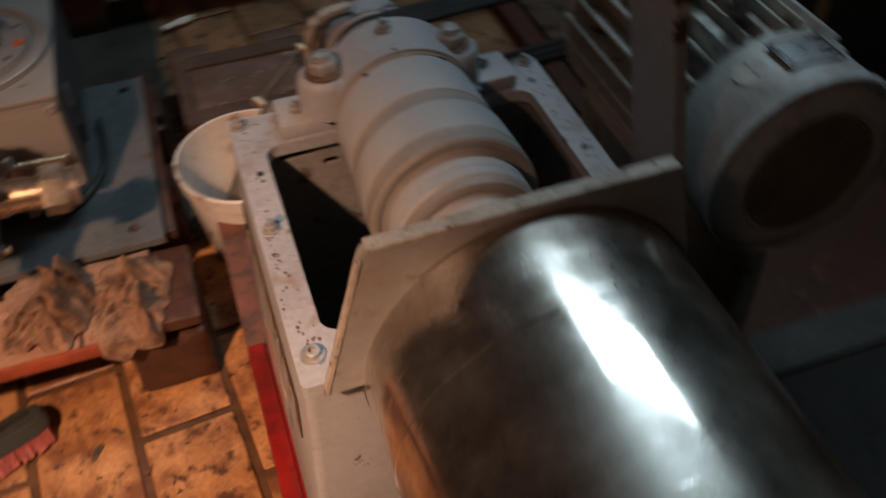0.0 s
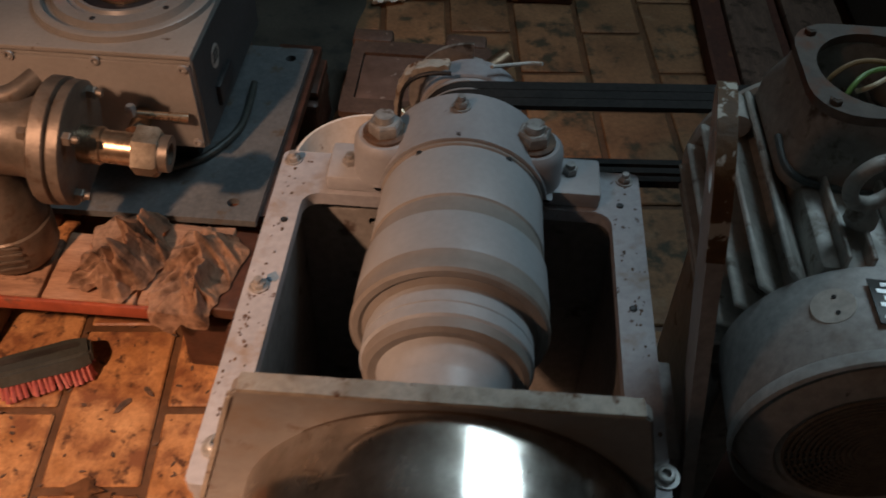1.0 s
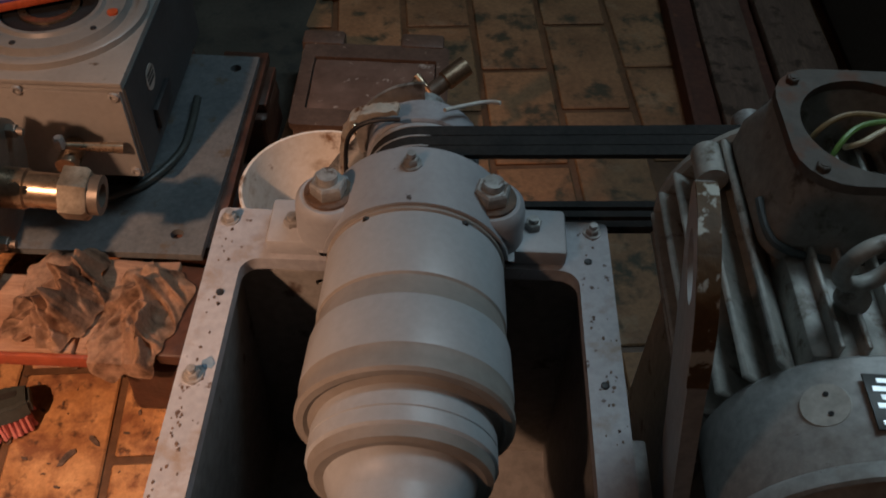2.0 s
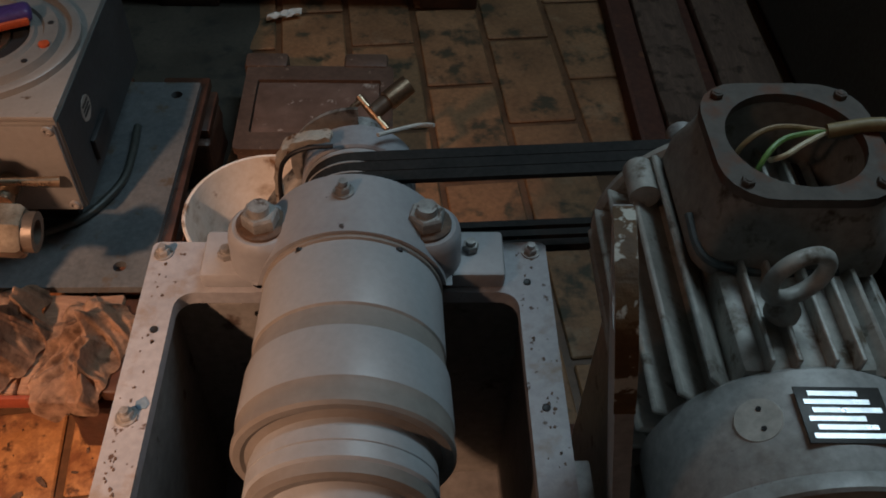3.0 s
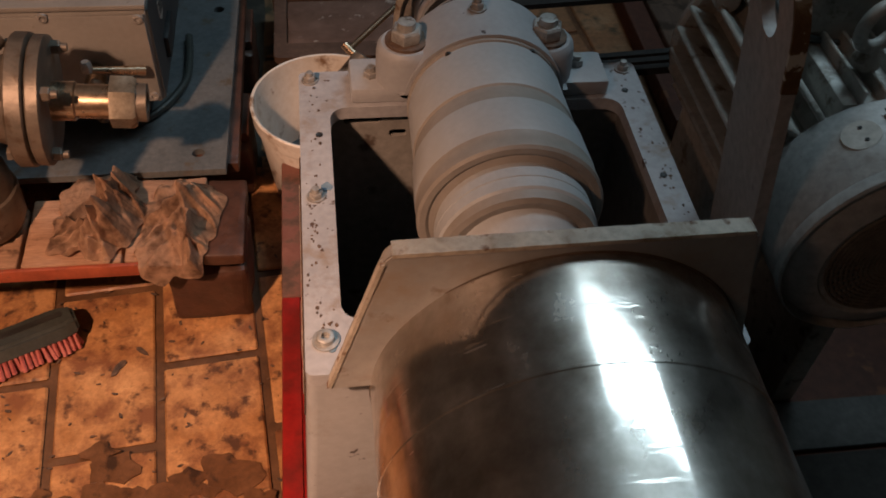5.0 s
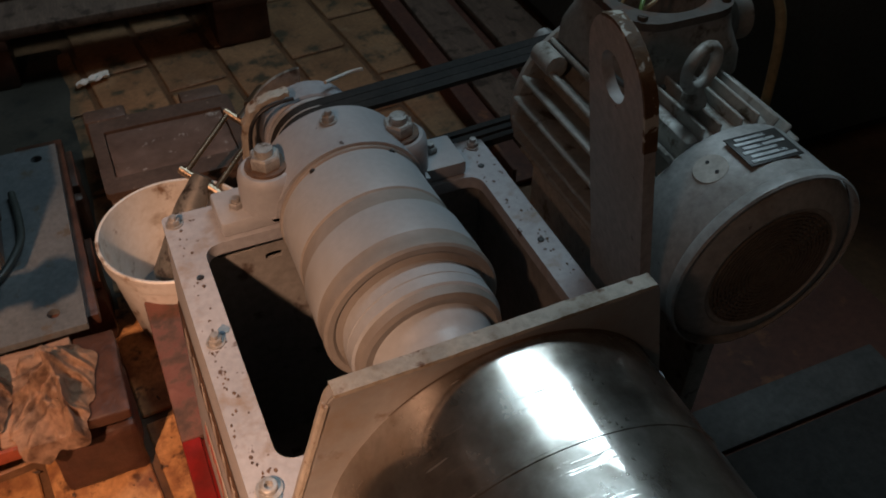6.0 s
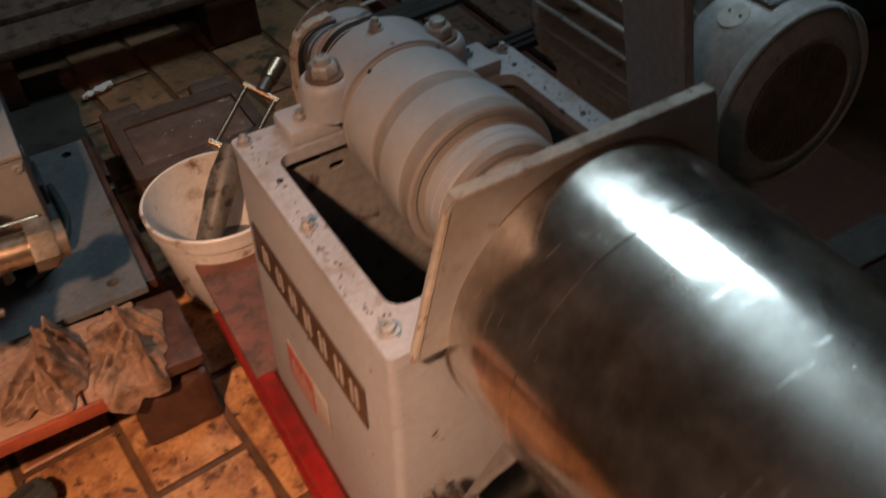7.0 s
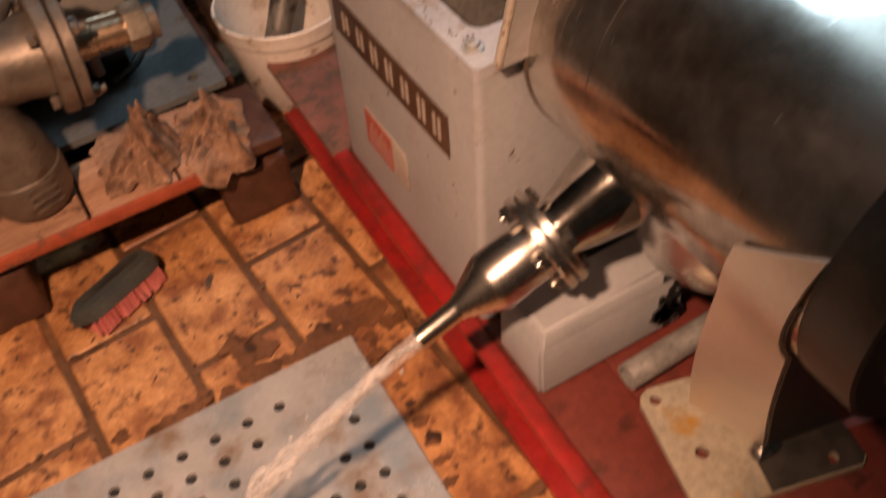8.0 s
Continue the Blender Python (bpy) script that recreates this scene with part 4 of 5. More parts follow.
def motor():
    t = thing("electric_motor", "grey finned electric motor with open terminal box", "motor", (MX, 0.2, 0.4))
    def ring(name, prof, mat, label="", seg=72, parent=t):
        return part(name, lathe(bmesh.new(), [(r, -y) for r, y in prof], (MX, 0, MZ), "Y", seg), mat, parent, label, 30)
    cowl = ring("fan_cowl", [(0.05, 0.12), (MR - 0.004, 0.12), (MR, 0.116), (MR + 0.001, 0.045), (MR - 0.003, 0.037), (MR - 0.012, 0.029), (0.07, 0.025), (0.068, 0.028), (0.0, 0.028)], "cowl", "grey pressed fan cowl")
    bm = bmesh.new()
    for k in range(1, 16):
        r = 0.0042 * k
        lathe(bm, [(r - 0.0009, -0.0275), (r + 0.0009, -0.0275), (r + 0.0009, -0.025), (r - 0.0009, -0.025), (r - 0.0009, -0.0275)], (MX, 0, MZ), "Y", 40)
    for k in range(18):
        a = math.pi * k / 18
        dx, dz = 0.063 * math.cos(a), 0.063 * math.sin(a)
        rod(bm, (MX - dx, 0.0265, MZ - dz), (MX + dx, 0.0265, MZ + dz), 0.001, seg=6)
    part("fan_grille", bm, "grille", cowl, "rusty dark fan grille")
    cap = Vector((0.276 - MX, 0, 0.59 - MZ)).normalized()
    m = Matrix.Translation((MX + cap.x * MR, 0.085, MZ + cap.z * MR)) @ cap.to_track_quat("Z", "Y").to_matrix().to_4x4()
    disc = part("lubricator_disc", lathe(bmesh.new(), [(0.0, 0.001), (0.015, 0.001), (0.017, -0.004)], seg=28, m=m), "motor", cowl, "round cover with two screw holes")
    bm = bmesh.new()
    for s in (-0.007, 0.007):
        lathe(bm, [(0, 0.0016), (0.0018, 0.0016), (0.0018, 0)], seg=10, m=m @ Matrix.Translation((s, 0.002, 0)))
    part("screw", bm, "dark", disc)
    m = Matrix.Translation((MX + 0.002, 0.083, MZ + MR + 0.0005)) @ pose(0, 0, 0, 0, 2, 0)
    plate = part("rating_plate", box(bmesh.new(), (-0.026, -0.022, 0), (0.03, 0.018, 0.0012), 0.0003, m), "black", cowl, "worn black rating plate with silver bars")
    bm = bmesh.new()
    for i in range(6):
        box(bm, (-0.022 + 0.004 * (i % 2), -0.019 + i * 0.006, 0.0013), (0.026 - 0.006 * (i % 3), -0.0155 + i * 0.006, 0.0018), 0, m)
    part("print_bar", bm, "silver", plate)
    bm = lathe(bmesh.new(), [(MR + 0.0015, -0.03), (MR + 0.0035, -0.032), (MR + 0.0035, -0.04), (MR + 0.0015, -0.043)], (MX, 0, MZ), "Y", 72)
    part("cowl_bead", bm, "cowl", cowl)
    # finned frame
    body = ring("stator_frame", [(0.0, 0.12), (0.076, 0.12), (0.076, 0.335), (0.055, 0.345), (0.0, 0.345)], "motor", "dusty cast stator frame")
    for k in range(26):
        a = radians(k * 13.85 + 4)
        if 62 < math.degrees(a) % 360 < 118:
            continue
        bm = box(bmesh.new(), (0.07, 0.118, -0.0027), (0.106, 0.336, 0.0027), 0.0018, None, 1)
        bmesh.ops.transform(bm, matrix=Matrix.Translation((MX, 0, MZ)) @ Matrix.Rotation(-a, 4, "Y"), verts=bm.verts)
        part("fin", bm, "motor", body)
    bm = box(bmesh.new(), (MX - 0.046, 0.12, MZ + 0.055), (MX + 0.046, 0.336, MZ + 0.088), 0.006)
    part("top_pad", bm, "motor", body)
    for dx in (-0.03, -0.012, 0.012, 0.03):
        bm = box(bmesh.new(), (MX + dx - 0.002, 0.12, MZ + 0.086), (MX + dx + 0.002, 0.336, MZ + 0.1), 0.001, None, 1)
        part("fin", bm, "motor", body)
    for dx, dz in ((-0.076, 0.069), (0.076, 0.069)):
        bm = rod(bmesh.new(), (MX + dx, 0.3, MZ + dz), (MX + dx, 0.334, MZ + dz), 0.0125)
        part("screw_boss", bm, "motor", body)
    ring("drive_end_shield", [(0.03, 0.336), (0.098, 0.336), (0.102, 0.339), (0.102, 0.344), (0.06, 0.349), (0.0, 0.35)], "motor")
    prof = [(0, -0.3525), (0.051, -0.3525)]
    for y in (0.362, 0.375, 0.388):
        prof += [(0.051, -(y - 0.0058)), (0.0425, -(y - 0.0035)), (0.0425, -(y + 0.0035)), (0.051, -(y + 0.0058))]
    part("motor_pulley", lathe(bmesh.new(), prof + [(0.051, -0.3985), (0, -0.3985)], (MX, 0, MZ), "Y", 48), "dark", t)
    part("motor_shaft", rod(bmesh.new(), (MX, 0.36, MZ), (MX, 0.46, MZ), 0.014), "zinc", t)
    # feet
    for x in (MX - 0.075, MX + 0.055):
        part("motor_foot", box(bmesh.new(), (x, 0.13, 0.112), (x + 0.03, 0.33, MZ - 0.06), 0.004), "motor", t)
    # terminal box: square with round corners, open on top
    cx, cy, z0, z1 = 0.335, 0.277, MZ + 0.082, 0.655
    def square(h, r):
        return rounded(cx - h, cx + h, cy - h, cy + h, r, 5)
    bm = bmesh.new()
    rings = [[bm.verts.new((x, y, z)) for x, y in square(h, r)] for h, r, z in ((0.072, 0.024, z0), (0.071, 0.026, z0 + 0.02), (0.063, 0.03, z0 + 0.045), (0.06, 0.031, z1 - 0.0085))]
    inner = [[bm.verts.new((x, y, z)) for x, y in square(h, r)] for h, r, z in ((0.054, 0.026, z1 - 0.0085), (0.046, 0.022, z0))]
    for a, b in zip(rings + inner, (rings + inner)[1:]):
        for k in range(len(a)):
            bm.faces.new((a[k], a[(k + 1) % len(a)], b[(k + 1) % len(a)], b[k]))
    tb = part("terminal_box", bm, "terminal_box", t, "open terminal box without lid")
    bm = prism(bmesh.new(), square(0.063, 0.036), flat(z1 - 0.008), [circle(cx, cy, 0.0505, 36)], 0.008)
    part("box_flange", bm, "box_rim", tb, "rusty grey box flange")
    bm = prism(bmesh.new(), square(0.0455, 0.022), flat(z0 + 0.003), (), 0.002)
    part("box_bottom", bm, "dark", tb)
    bm = tube(bmesh.new(), [(cx - 0.073, cy - 0.03, z0 + 0.022), (cx - 0.066, cy - 0.066, z0 + 0.014), (cx - 0.02, cy - 0.074, z0 + 0.006), (cx + 0.03, cy - 0.072, z0 + 0.006)], 0.0032, 8)
    part("torn_gasket", bm, "cabinet", tb, "dark torn gasket strip under the box")
    m = Matrix.Translation((cx + 0.06, cy, z1 - 0.05)) @ pose(0, 0, 0, 0, 90, 0)
    part("cable_gland", lathe(bmesh.new(), [(0, 0), (0.024, 0), (0.024, 0.012), (0.018, 0.014), (0.018, 0.03), (0.026, 0.032), (0.027, 0.05), (0.022, 0.054), (0.012, 0.055), (0, 0.052)], seg=32, m=m), "terminal_box", tb, "round grey cable gland")
    for k in range(4):
        a = radians(45 + 90 * k)
        bolt(tb, (cx + 0.0665 * math.cos(a), cy + 0.0665 * math.sin(a), z1), 0.005, 0.004, False, material="box_rim", name="screw")
    gather = Vector((cx + 0.028, cy + 0.012, z1 - 0.004))
    for mt, pts in (("wire_brown", ((-0.01, 0.014, -0.002), (-0.035, 0.004, -0.012), (-0.046, -0.006, -0.04))),
                    ("wire_green", ((-0.005, 0.004, -0.004), (-0.024, -0.012, -0.012), (-0.034, -0.026, -0.04))),
                    ("wire_cream", ((0.006, 0.0, -0.008), (-0.006, -0.006, -0.012), (-0.014, -0.002, -0.02)))):
        bm = tube(bmesh.new(), [gather] + [(cx + p[0], cy + p[1], z1 + p[2]) for p in pts], 0.0022, 8)
        part("wire", bm, mt, tb)
    bm = tube(bmesh.new(), [gather, (cx + 0.07, cy + 0.008, z1 + 0.006), (cx + 0.11, cy - 0.01, z1 + 0.002), (cx + 0.135, cy - 0.04, z1 - 0.05), (cx + 0.14, cy - 0.05, 0.42)], 0.0055, 12)
    part("supply_cable", bm, "cable", tb, "yellowed sheathed supply cable")
    # lifting eye
    ex, ey, ez = 0.308, 0.16, MZ + 0.098
    part("eye_stem", lathe(bmesh.new(), [(0, 0), (0.012, 0), (0.012, 0.006), (0.007, 0.014), (0.007, 0.02)], (ex, ey, ez), seg=20), "motor", t)
    bm = tube(bmesh.new(), [(ex + 0.02 * math.cos(radians(a)), ey + 0.006 * math.cos(radians(a)), ez + 0.038 + 0.02 * math.sin(radians(a))) for a in range(0, 360, 30)], 0.0058, 10, True)
    part("lifting_eye", bm, "motor", t, "cast ring lifting eye")
    return t


def lifting_lug():
    t = thing("lifting_lug", "grey steel lifting lug with a hole and rusty flaking edge", "lifting lug", (0.205, 0.08, 0.34))
    # outline in (y, z): a bar with a rounded head, leaning towards the machine
    head = [(0.0935 + 0.0505 * math.cos(radians(a)), 0.7 + 0.0505 * math.sin(radians(a))) for a in range(0, 181, 12)]
    out = [(0.036, 0.34), (0.15, 0.34), (0.144, 0.5), *head]
    lift = lambda u, v, w: Vector((0.16 + (0.745 - v) * 0.155 + (u - 0.09) * 0.13 + w, u, v))
    bm = prism(bmesh.new(), out, lift, [circle(0.099, 0.7, 0.021, 24)], 0.0105)
    part("plate", bm, "lug", t)
    bm = bmesh.new()
    path = [(0.0425, 0.668), (0.0427, 0.675), (0.0429, 0.685), *head[::-1][0:11]]
    rows = []
    for i, (u, v) in enumerate(path):
        pu, pv = path[max(i - 1, 0)]
        qu, qv = path[min(i + 1, len(path) - 1)]
        n = Vector((-(qv - pv), qu - pu)).normalized()
        rows.append([bm.verts.new(lift(u + n[0] * h, v + n[1] * h, w)) for w, h in ((-0.0006, -0.002), (-0.0006, 0.001), (0.0111, 0.001), (0.0111, -0.002))])
    for a, b in zip(rows, rows[1:]):
        for k in range(4):
            bm.faces.new((a[k], a[(k + 1) % 4], b[(k + 1) % 4], b[k]))
    bm.faces.new(rows[0])
    bm.faces.new(rows[-1])
    part("mounting_pad", box(bmesh.new(), (0.1805, 0.045, 0.36), (0.2, 0.14, 0.44), 0.002), "lug", t)
    part("worn_edge", bm, "lug_edge", t, "rusty edge with flaking white paint")
    return t


base_frame()
housing()
end_plate()
rotor()
bearing()
motor()
belt_drive()
casing()
nozzle()
deck_things()
lifting_lug()


# ---- left side: pallet and what lies on it ----
PZ = 0.139



def front_pallet():
    t = thing("wooden_pallet", "dirty wooden pallet with an orange-red edge board", "pallet", (-0.65, 0.75, 0))
    x0, x1 = -1.15, -0.262
    part("edge_board", box(bmesh.new(), (x0, 0.392, PZ - 0.022), (-0.376, 0.3985, PZ - 0.001), 0.002), "wood_red", t, "orange-red painted front board")
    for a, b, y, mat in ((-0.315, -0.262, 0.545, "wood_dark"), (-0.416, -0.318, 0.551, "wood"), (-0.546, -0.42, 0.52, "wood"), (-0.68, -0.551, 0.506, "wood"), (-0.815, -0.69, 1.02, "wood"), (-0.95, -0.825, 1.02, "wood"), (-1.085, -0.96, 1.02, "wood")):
        bm = box(bmesh.new(), (a, 0.4, PZ - 0.02), (b, y, PZ), 0.003)
        bmesh.ops.subdivide_edges(bm, edges=list(bm.edges), cuts=5, use_grid_fill=True)
        part("deck_board", rough_up(bm, 0.0022, 26), mat, t)
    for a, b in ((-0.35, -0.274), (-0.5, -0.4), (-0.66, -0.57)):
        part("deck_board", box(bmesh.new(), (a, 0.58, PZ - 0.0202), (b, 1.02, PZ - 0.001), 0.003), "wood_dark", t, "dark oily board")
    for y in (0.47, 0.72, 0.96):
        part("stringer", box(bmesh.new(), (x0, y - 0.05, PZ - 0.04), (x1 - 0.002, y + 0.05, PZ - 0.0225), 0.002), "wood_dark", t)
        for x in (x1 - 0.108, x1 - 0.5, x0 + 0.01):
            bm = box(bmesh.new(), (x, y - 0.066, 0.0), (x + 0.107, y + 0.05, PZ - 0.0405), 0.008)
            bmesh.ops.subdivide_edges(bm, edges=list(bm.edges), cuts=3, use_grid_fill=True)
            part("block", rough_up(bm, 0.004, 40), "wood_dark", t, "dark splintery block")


def mount_plate():
    t = thing("mounting_plate", "oily grey steel plate with holes lying on the pallet", "steel plate", (-0.5, 0.77, PZ))
    out = [(-0.98, 0.552), (-0.29, 0.556), (-0.284, 0.99), (-0.98, 0.99)]
    bm = prism(bmesh.new(), out, flat(PZ), [circle(-0.33, 0.592, 0.009, 18), circle(-0.317, 0.958, 0.009, 18)], 0.011)
    part("plate", bm, "plate", t)
    return t


def gearbox():
    t = thing("gearbox", "grey painted gearbox with round output flange on top", "gearbox", (-0.52, 0.8, 0.15))
    x0, x1, y0, y1, z0, z1 = -0.70, -0.372, 0.65, 0.98, 0.15, 0.36
    bm = box(bmesh.new(), (x0 + 0.03, y0 + 0.03, z0), (x1 - 0.03, y1 - 0.03, 0.2), 0.004)
    part("foot", bm, "dark", t)
    bm = box(bmesh.new(), (x0, y0, 0.2), (x1, y1, z1 - 0.004), 0.006)
    body = part("body", bm, "gear", t)
    bm = box(bmesh.new(), (x0 + 0.002, y0 - 0.006, 0.205), (x1 - 0.003, y0 - 0.0005, z1 - 0.012), 0.002)
    cov = part("front_cover", bm, "gear", t)
    for x, z in ((-0.383, 0.343), (-0.502, 0.348), (-0.62, 0.348), (-0.384, 0.216)):
        m = Matrix.Translation((x, y0 - 0.006, z)) @ pose(0, 0, 0, 90, 0, 0)
        bm = lathe(bmesh.new(), [(0, 0.001), (0.0035, 0.001), (0.0035, 0.004), (0.0065, 0.0035), (0.0068, 0)], seg=18, m=m)
        part("screw", bm, "zinc", cov)
    part("top_plate", box(bmesh.new(), (x0 - 0.001, y0 - 0.004, z1 - 0.006), (x1 + 0.001, y1, z1 + 0.002), 0.002), "gear", t)
    cx, cy = -0.503, 0.793
    bm = lathe(bmesh.new(), [(0.129, 0), (0.129, 0.009), (0.126, 0.011), (0.118, 0.011), (0.115, 0.0015), (0.104, 0.0015), (0.101, 0.012), (0.084, 0.013), (0.081, 0.008), (0.074, 0.008), (0.071, 0.013), (0.066, 0.013), (0.063, -0.002 + 0.004), (0.0, 0.002)], (cx, cy, z1 + 0.002), seg=72)
    fl = part("output_flange", bm, "gear", t, "round stepped output flange")
    for a in (-35, 20, 75, 130, 200, 260):
        bm = lathe(bmesh.new(), [(0, 0.009), (0.004, 0.009), (0.004, 0.006)], (cx + 0.092 * math.cos(radians(a)), cy + 0.092 * math.sin(radians(a)), z1 + 0.0065), seg=14)
        part("screw", bm, "dark", fl)
    part("plug", lathe(bmesh.new(), [(0, 0.003), (0.007, 0.003), (0.007, 0)], (-0.412, 0.775, z1 + 0.0145), seg=18), "orange", t, "small orange-red plug")
    part("shaft_hole", lathe(bmesh.new(), [(0, 0.0046), (0.062, 0.0046), (0.062, 0.0042)], (cx, cy, z1 + 0.002), seg=40), "dark", fl, "dark oily bore")
    part("shaft_ring", lathe(bmesh.new(), [(0.03, 0.005), (0.04, 0.005), (0.04, 0.0085), (0.03, 0.0085), (0.03, 0.005)], (cx, cy, z1 + 0.002), seg=40), "copper", fl, "brassy ring round the shaft")
    # side dial with white ring
    m = Matrix.Translation((x1 + 0.0014, 0.74, 0.3)) @ pose(0, 0, 0, 0, 90, 0)
    part("badge", lathe(bmesh.new(), [(0, 0.0008), (0.018, 0.0008), (0.018, 0)], seg=32, m=m), "pale", t, "round pale badge with dark bars")
    bm = bmesh.new()
    for k in (-0.006, 0.001, 0.008):
        box(bm, (x1 + 0.0024, 0.728, 0.299 + k), (x1 + 0.003, 0.752, 0.303 + k))
    part("badge_bar", bm, "black", t)
    # thin near-black sheet added over this side to darken it
    part("side_sheet", box(bmesh.new(), (x1 + 0.0002, y0 + 0.004, 0.204), (x1 + 0.0012, y1 - 0.004, z1 - 0.01)), "side", t, "thin dark grey sheet added to darken the gearbox side")
    part("side_fitting", box(bmesh.new(), (x1, 0.72, 0.225), (x1 + 0.008, 0.79, 0.26), 0.002), "dark", t)
    # folding knife lying on the flange
    k = thing("utility_knife", "closed purple utility knife with an orange rubber edge", "knife", (-0.5, 0.79, z1 + 0.015))
    m = Matrix.Translation((-0.507, 0.8, z1 + 0.018)) @ pose(0, 0, 0, 4, -3, 20)
    part("handle", box(bmesh.new(), (-0.1, -0.014, 0), (0.075, 0.016, 0.02), 0.008, m, 3), "purple", k)
    part("grip_edge", box(bmesh.new(), (-0.1, -0.019, 0.002), (0.07, -0.0125, 0.013), 0.003, m), "orange", k)


def pump():
    t = thing("bronze_pump", "weathered bronze pump body with round flange on the pallet", "pump", (-0.6, 0.48, PZ))
    # upright rounded chamber
    bm = lathe(bmesh.new(), [(0, 0), (0.04, 0), (0.049, 0.006), (0.055, 0.018), (0.057, 0.06), (0.056, 0.066), (0.053, 0.068), (0.052, 0.09), (0.045, 0.12), (0.036, 0.14), (0.036, 0.2), (0, 0.2)], (-0.6, 0.475, PZ + 0.0005), seg=48)
    part("chamber", bm, "bronze", t)
    bm = bmesh.new()
    for i in range(4):
        box(bm, (-0.02, -0.0008, -0.0025), (0.02, 0.0014, 0.0025), 0.001, Matrix.Translation((-0.583, 0.4205, 0.165 + 0.012 * i)) @ pose(0, 0, 0, 0, 0, 18))
    part("cast_bar", bm, "bronze", t, "raised cast bars")
    # neck and flange facing +x
    d = Vector((1, 0.03, -0.1)).normalized()
    c = Vector((-0.487, 0.49, 0.335))
    m = Matrix.Translation(c) @ d.to_track_quat("Z", "Y").to_matrix().to_4x4()
    part("neck", lathe(bmesh.new(), [(0.06, -0.16), (0.052, -0.1), (0.05, -0.05), (0.056, -0.02)], seg=40, m=m), "bronze", t)
    part("flange", lathe(bmesh.new(), [(0.03, -0.02), (0.077, -0.02), (0.08, -0.017), (0.08, -0.001), (0.077, 0.001), (0.03, 0.001)], seg=64, m=m), "bronze", t, "thick round bronze flange")
    part("flange", lathe(bmesh.new(), [(0.0, 0.003), (0.076, 0.003), (0.078, 0.005), (0.078, 0.017), (0.075, 0.019), (0.0, 0.019)], seg=64, m=m), "bronze", t)
    for i in range(4):
        a = radians(45 + 90 * i)
        bolt(t, None, 0.009, 0.01, False, m @ Matrix.Translation((0.064 * math.cos(a), 0.064 * math.sin(a), 0.019)), stud=0.006, material="bronze")
        bolt(t, None, 0.009, 0.01, False, m @ Matrix.Translation((0.064 * math.cos(a), 0.064 * math.sin(a), -0.032)), material="bronze")
    part("nipple_pipe", lathe(bmesh.new(), [(0.0, 0.019), (0.024, 0.019), (0.024, 0.045), (0.021, 0.047), (0.021, 0.095), (0.017, 0.097)], seg=32, m=m), "copper", t, "shiny brass pipe nipple")
    bm = bmesh.new()
    hexagon(bm, None, 0.032, 0.03, m @ pose(0, 0, 0.086))
    part("union_nut", bm, "nut", t, "pale hexagon union nut")
    part("pipe_end", lathe(bmesh.new(), [(0.014, 0.116), (0.0235, 0.116), (0.0235, 0.128), (0.014, 0.128), (0.014, 0.11), (0, 0.11)], seg=32, m=m), "bronze", t)
    # handwheel-like dark top
    part("top_cap", lathe(bmesh.new(), [(0, 0), (0.055, 0), (0.055, 0.02), (0.035, 0.04), (0, 0.045)], (-0.615, 0.5, PZ + 0.2), seg=32), "dark", t)
    part("top_arm", tube(bmesh.new(), [(-0.66, 0.5, 0.37), (-0.6, 0.49, 0.4), (-0.55, 0.5, 0.39), (-0.52, 0.53, 0.4)], 0.014, 10), "bronze", t)
    s = thing("brass_cock", "small brass drain cock under the gearbox", "valve", (-0.43, 0.62, 0.2))
    part("cock_body", rod(bmesh.new(), (-0.452, 0.6435, 0.26), (-0.452, 0.60, 0.26), 0.014), "copper", s)
    part("cock_stem", rod(bmesh.new(), (-0.452, 0.615, 0.25), (-0.452, 0.615, 0.2), 0.009), "bronze", s)
    part("cock_lever", rod(bmesh.new(), (-0.462, 0.612, 0.287), (-0.386, 0.632, 0.268), 0.0045, 0.0075), "copper", s, "brass butterfly handle")
    part("handle_nut", lathe(bmesh.new(), [(0, 0), (0.008, 0), (0.008, 0.012), (0.005, 0.016), (0, 0.016)], (-0.456, 0.613, 0.284), seg=6), "zinc", s)
    h = thing("black_hose", "black rubber hose lying on the steel plate", "hose", (-0.36, 0.68, 0.15))
    part("hose", tube(bmesh.new(), [(-0.44, 0.646, 0.158), (-0.403, 0.669, 0.158), (-0.377, 0.703, 0.158), (-0.357, 0.752, 0.158), (-0.355, 0.807, 0.158), (-0.36, 0.87, 0.158)], 0.006, 12), "brush", h)



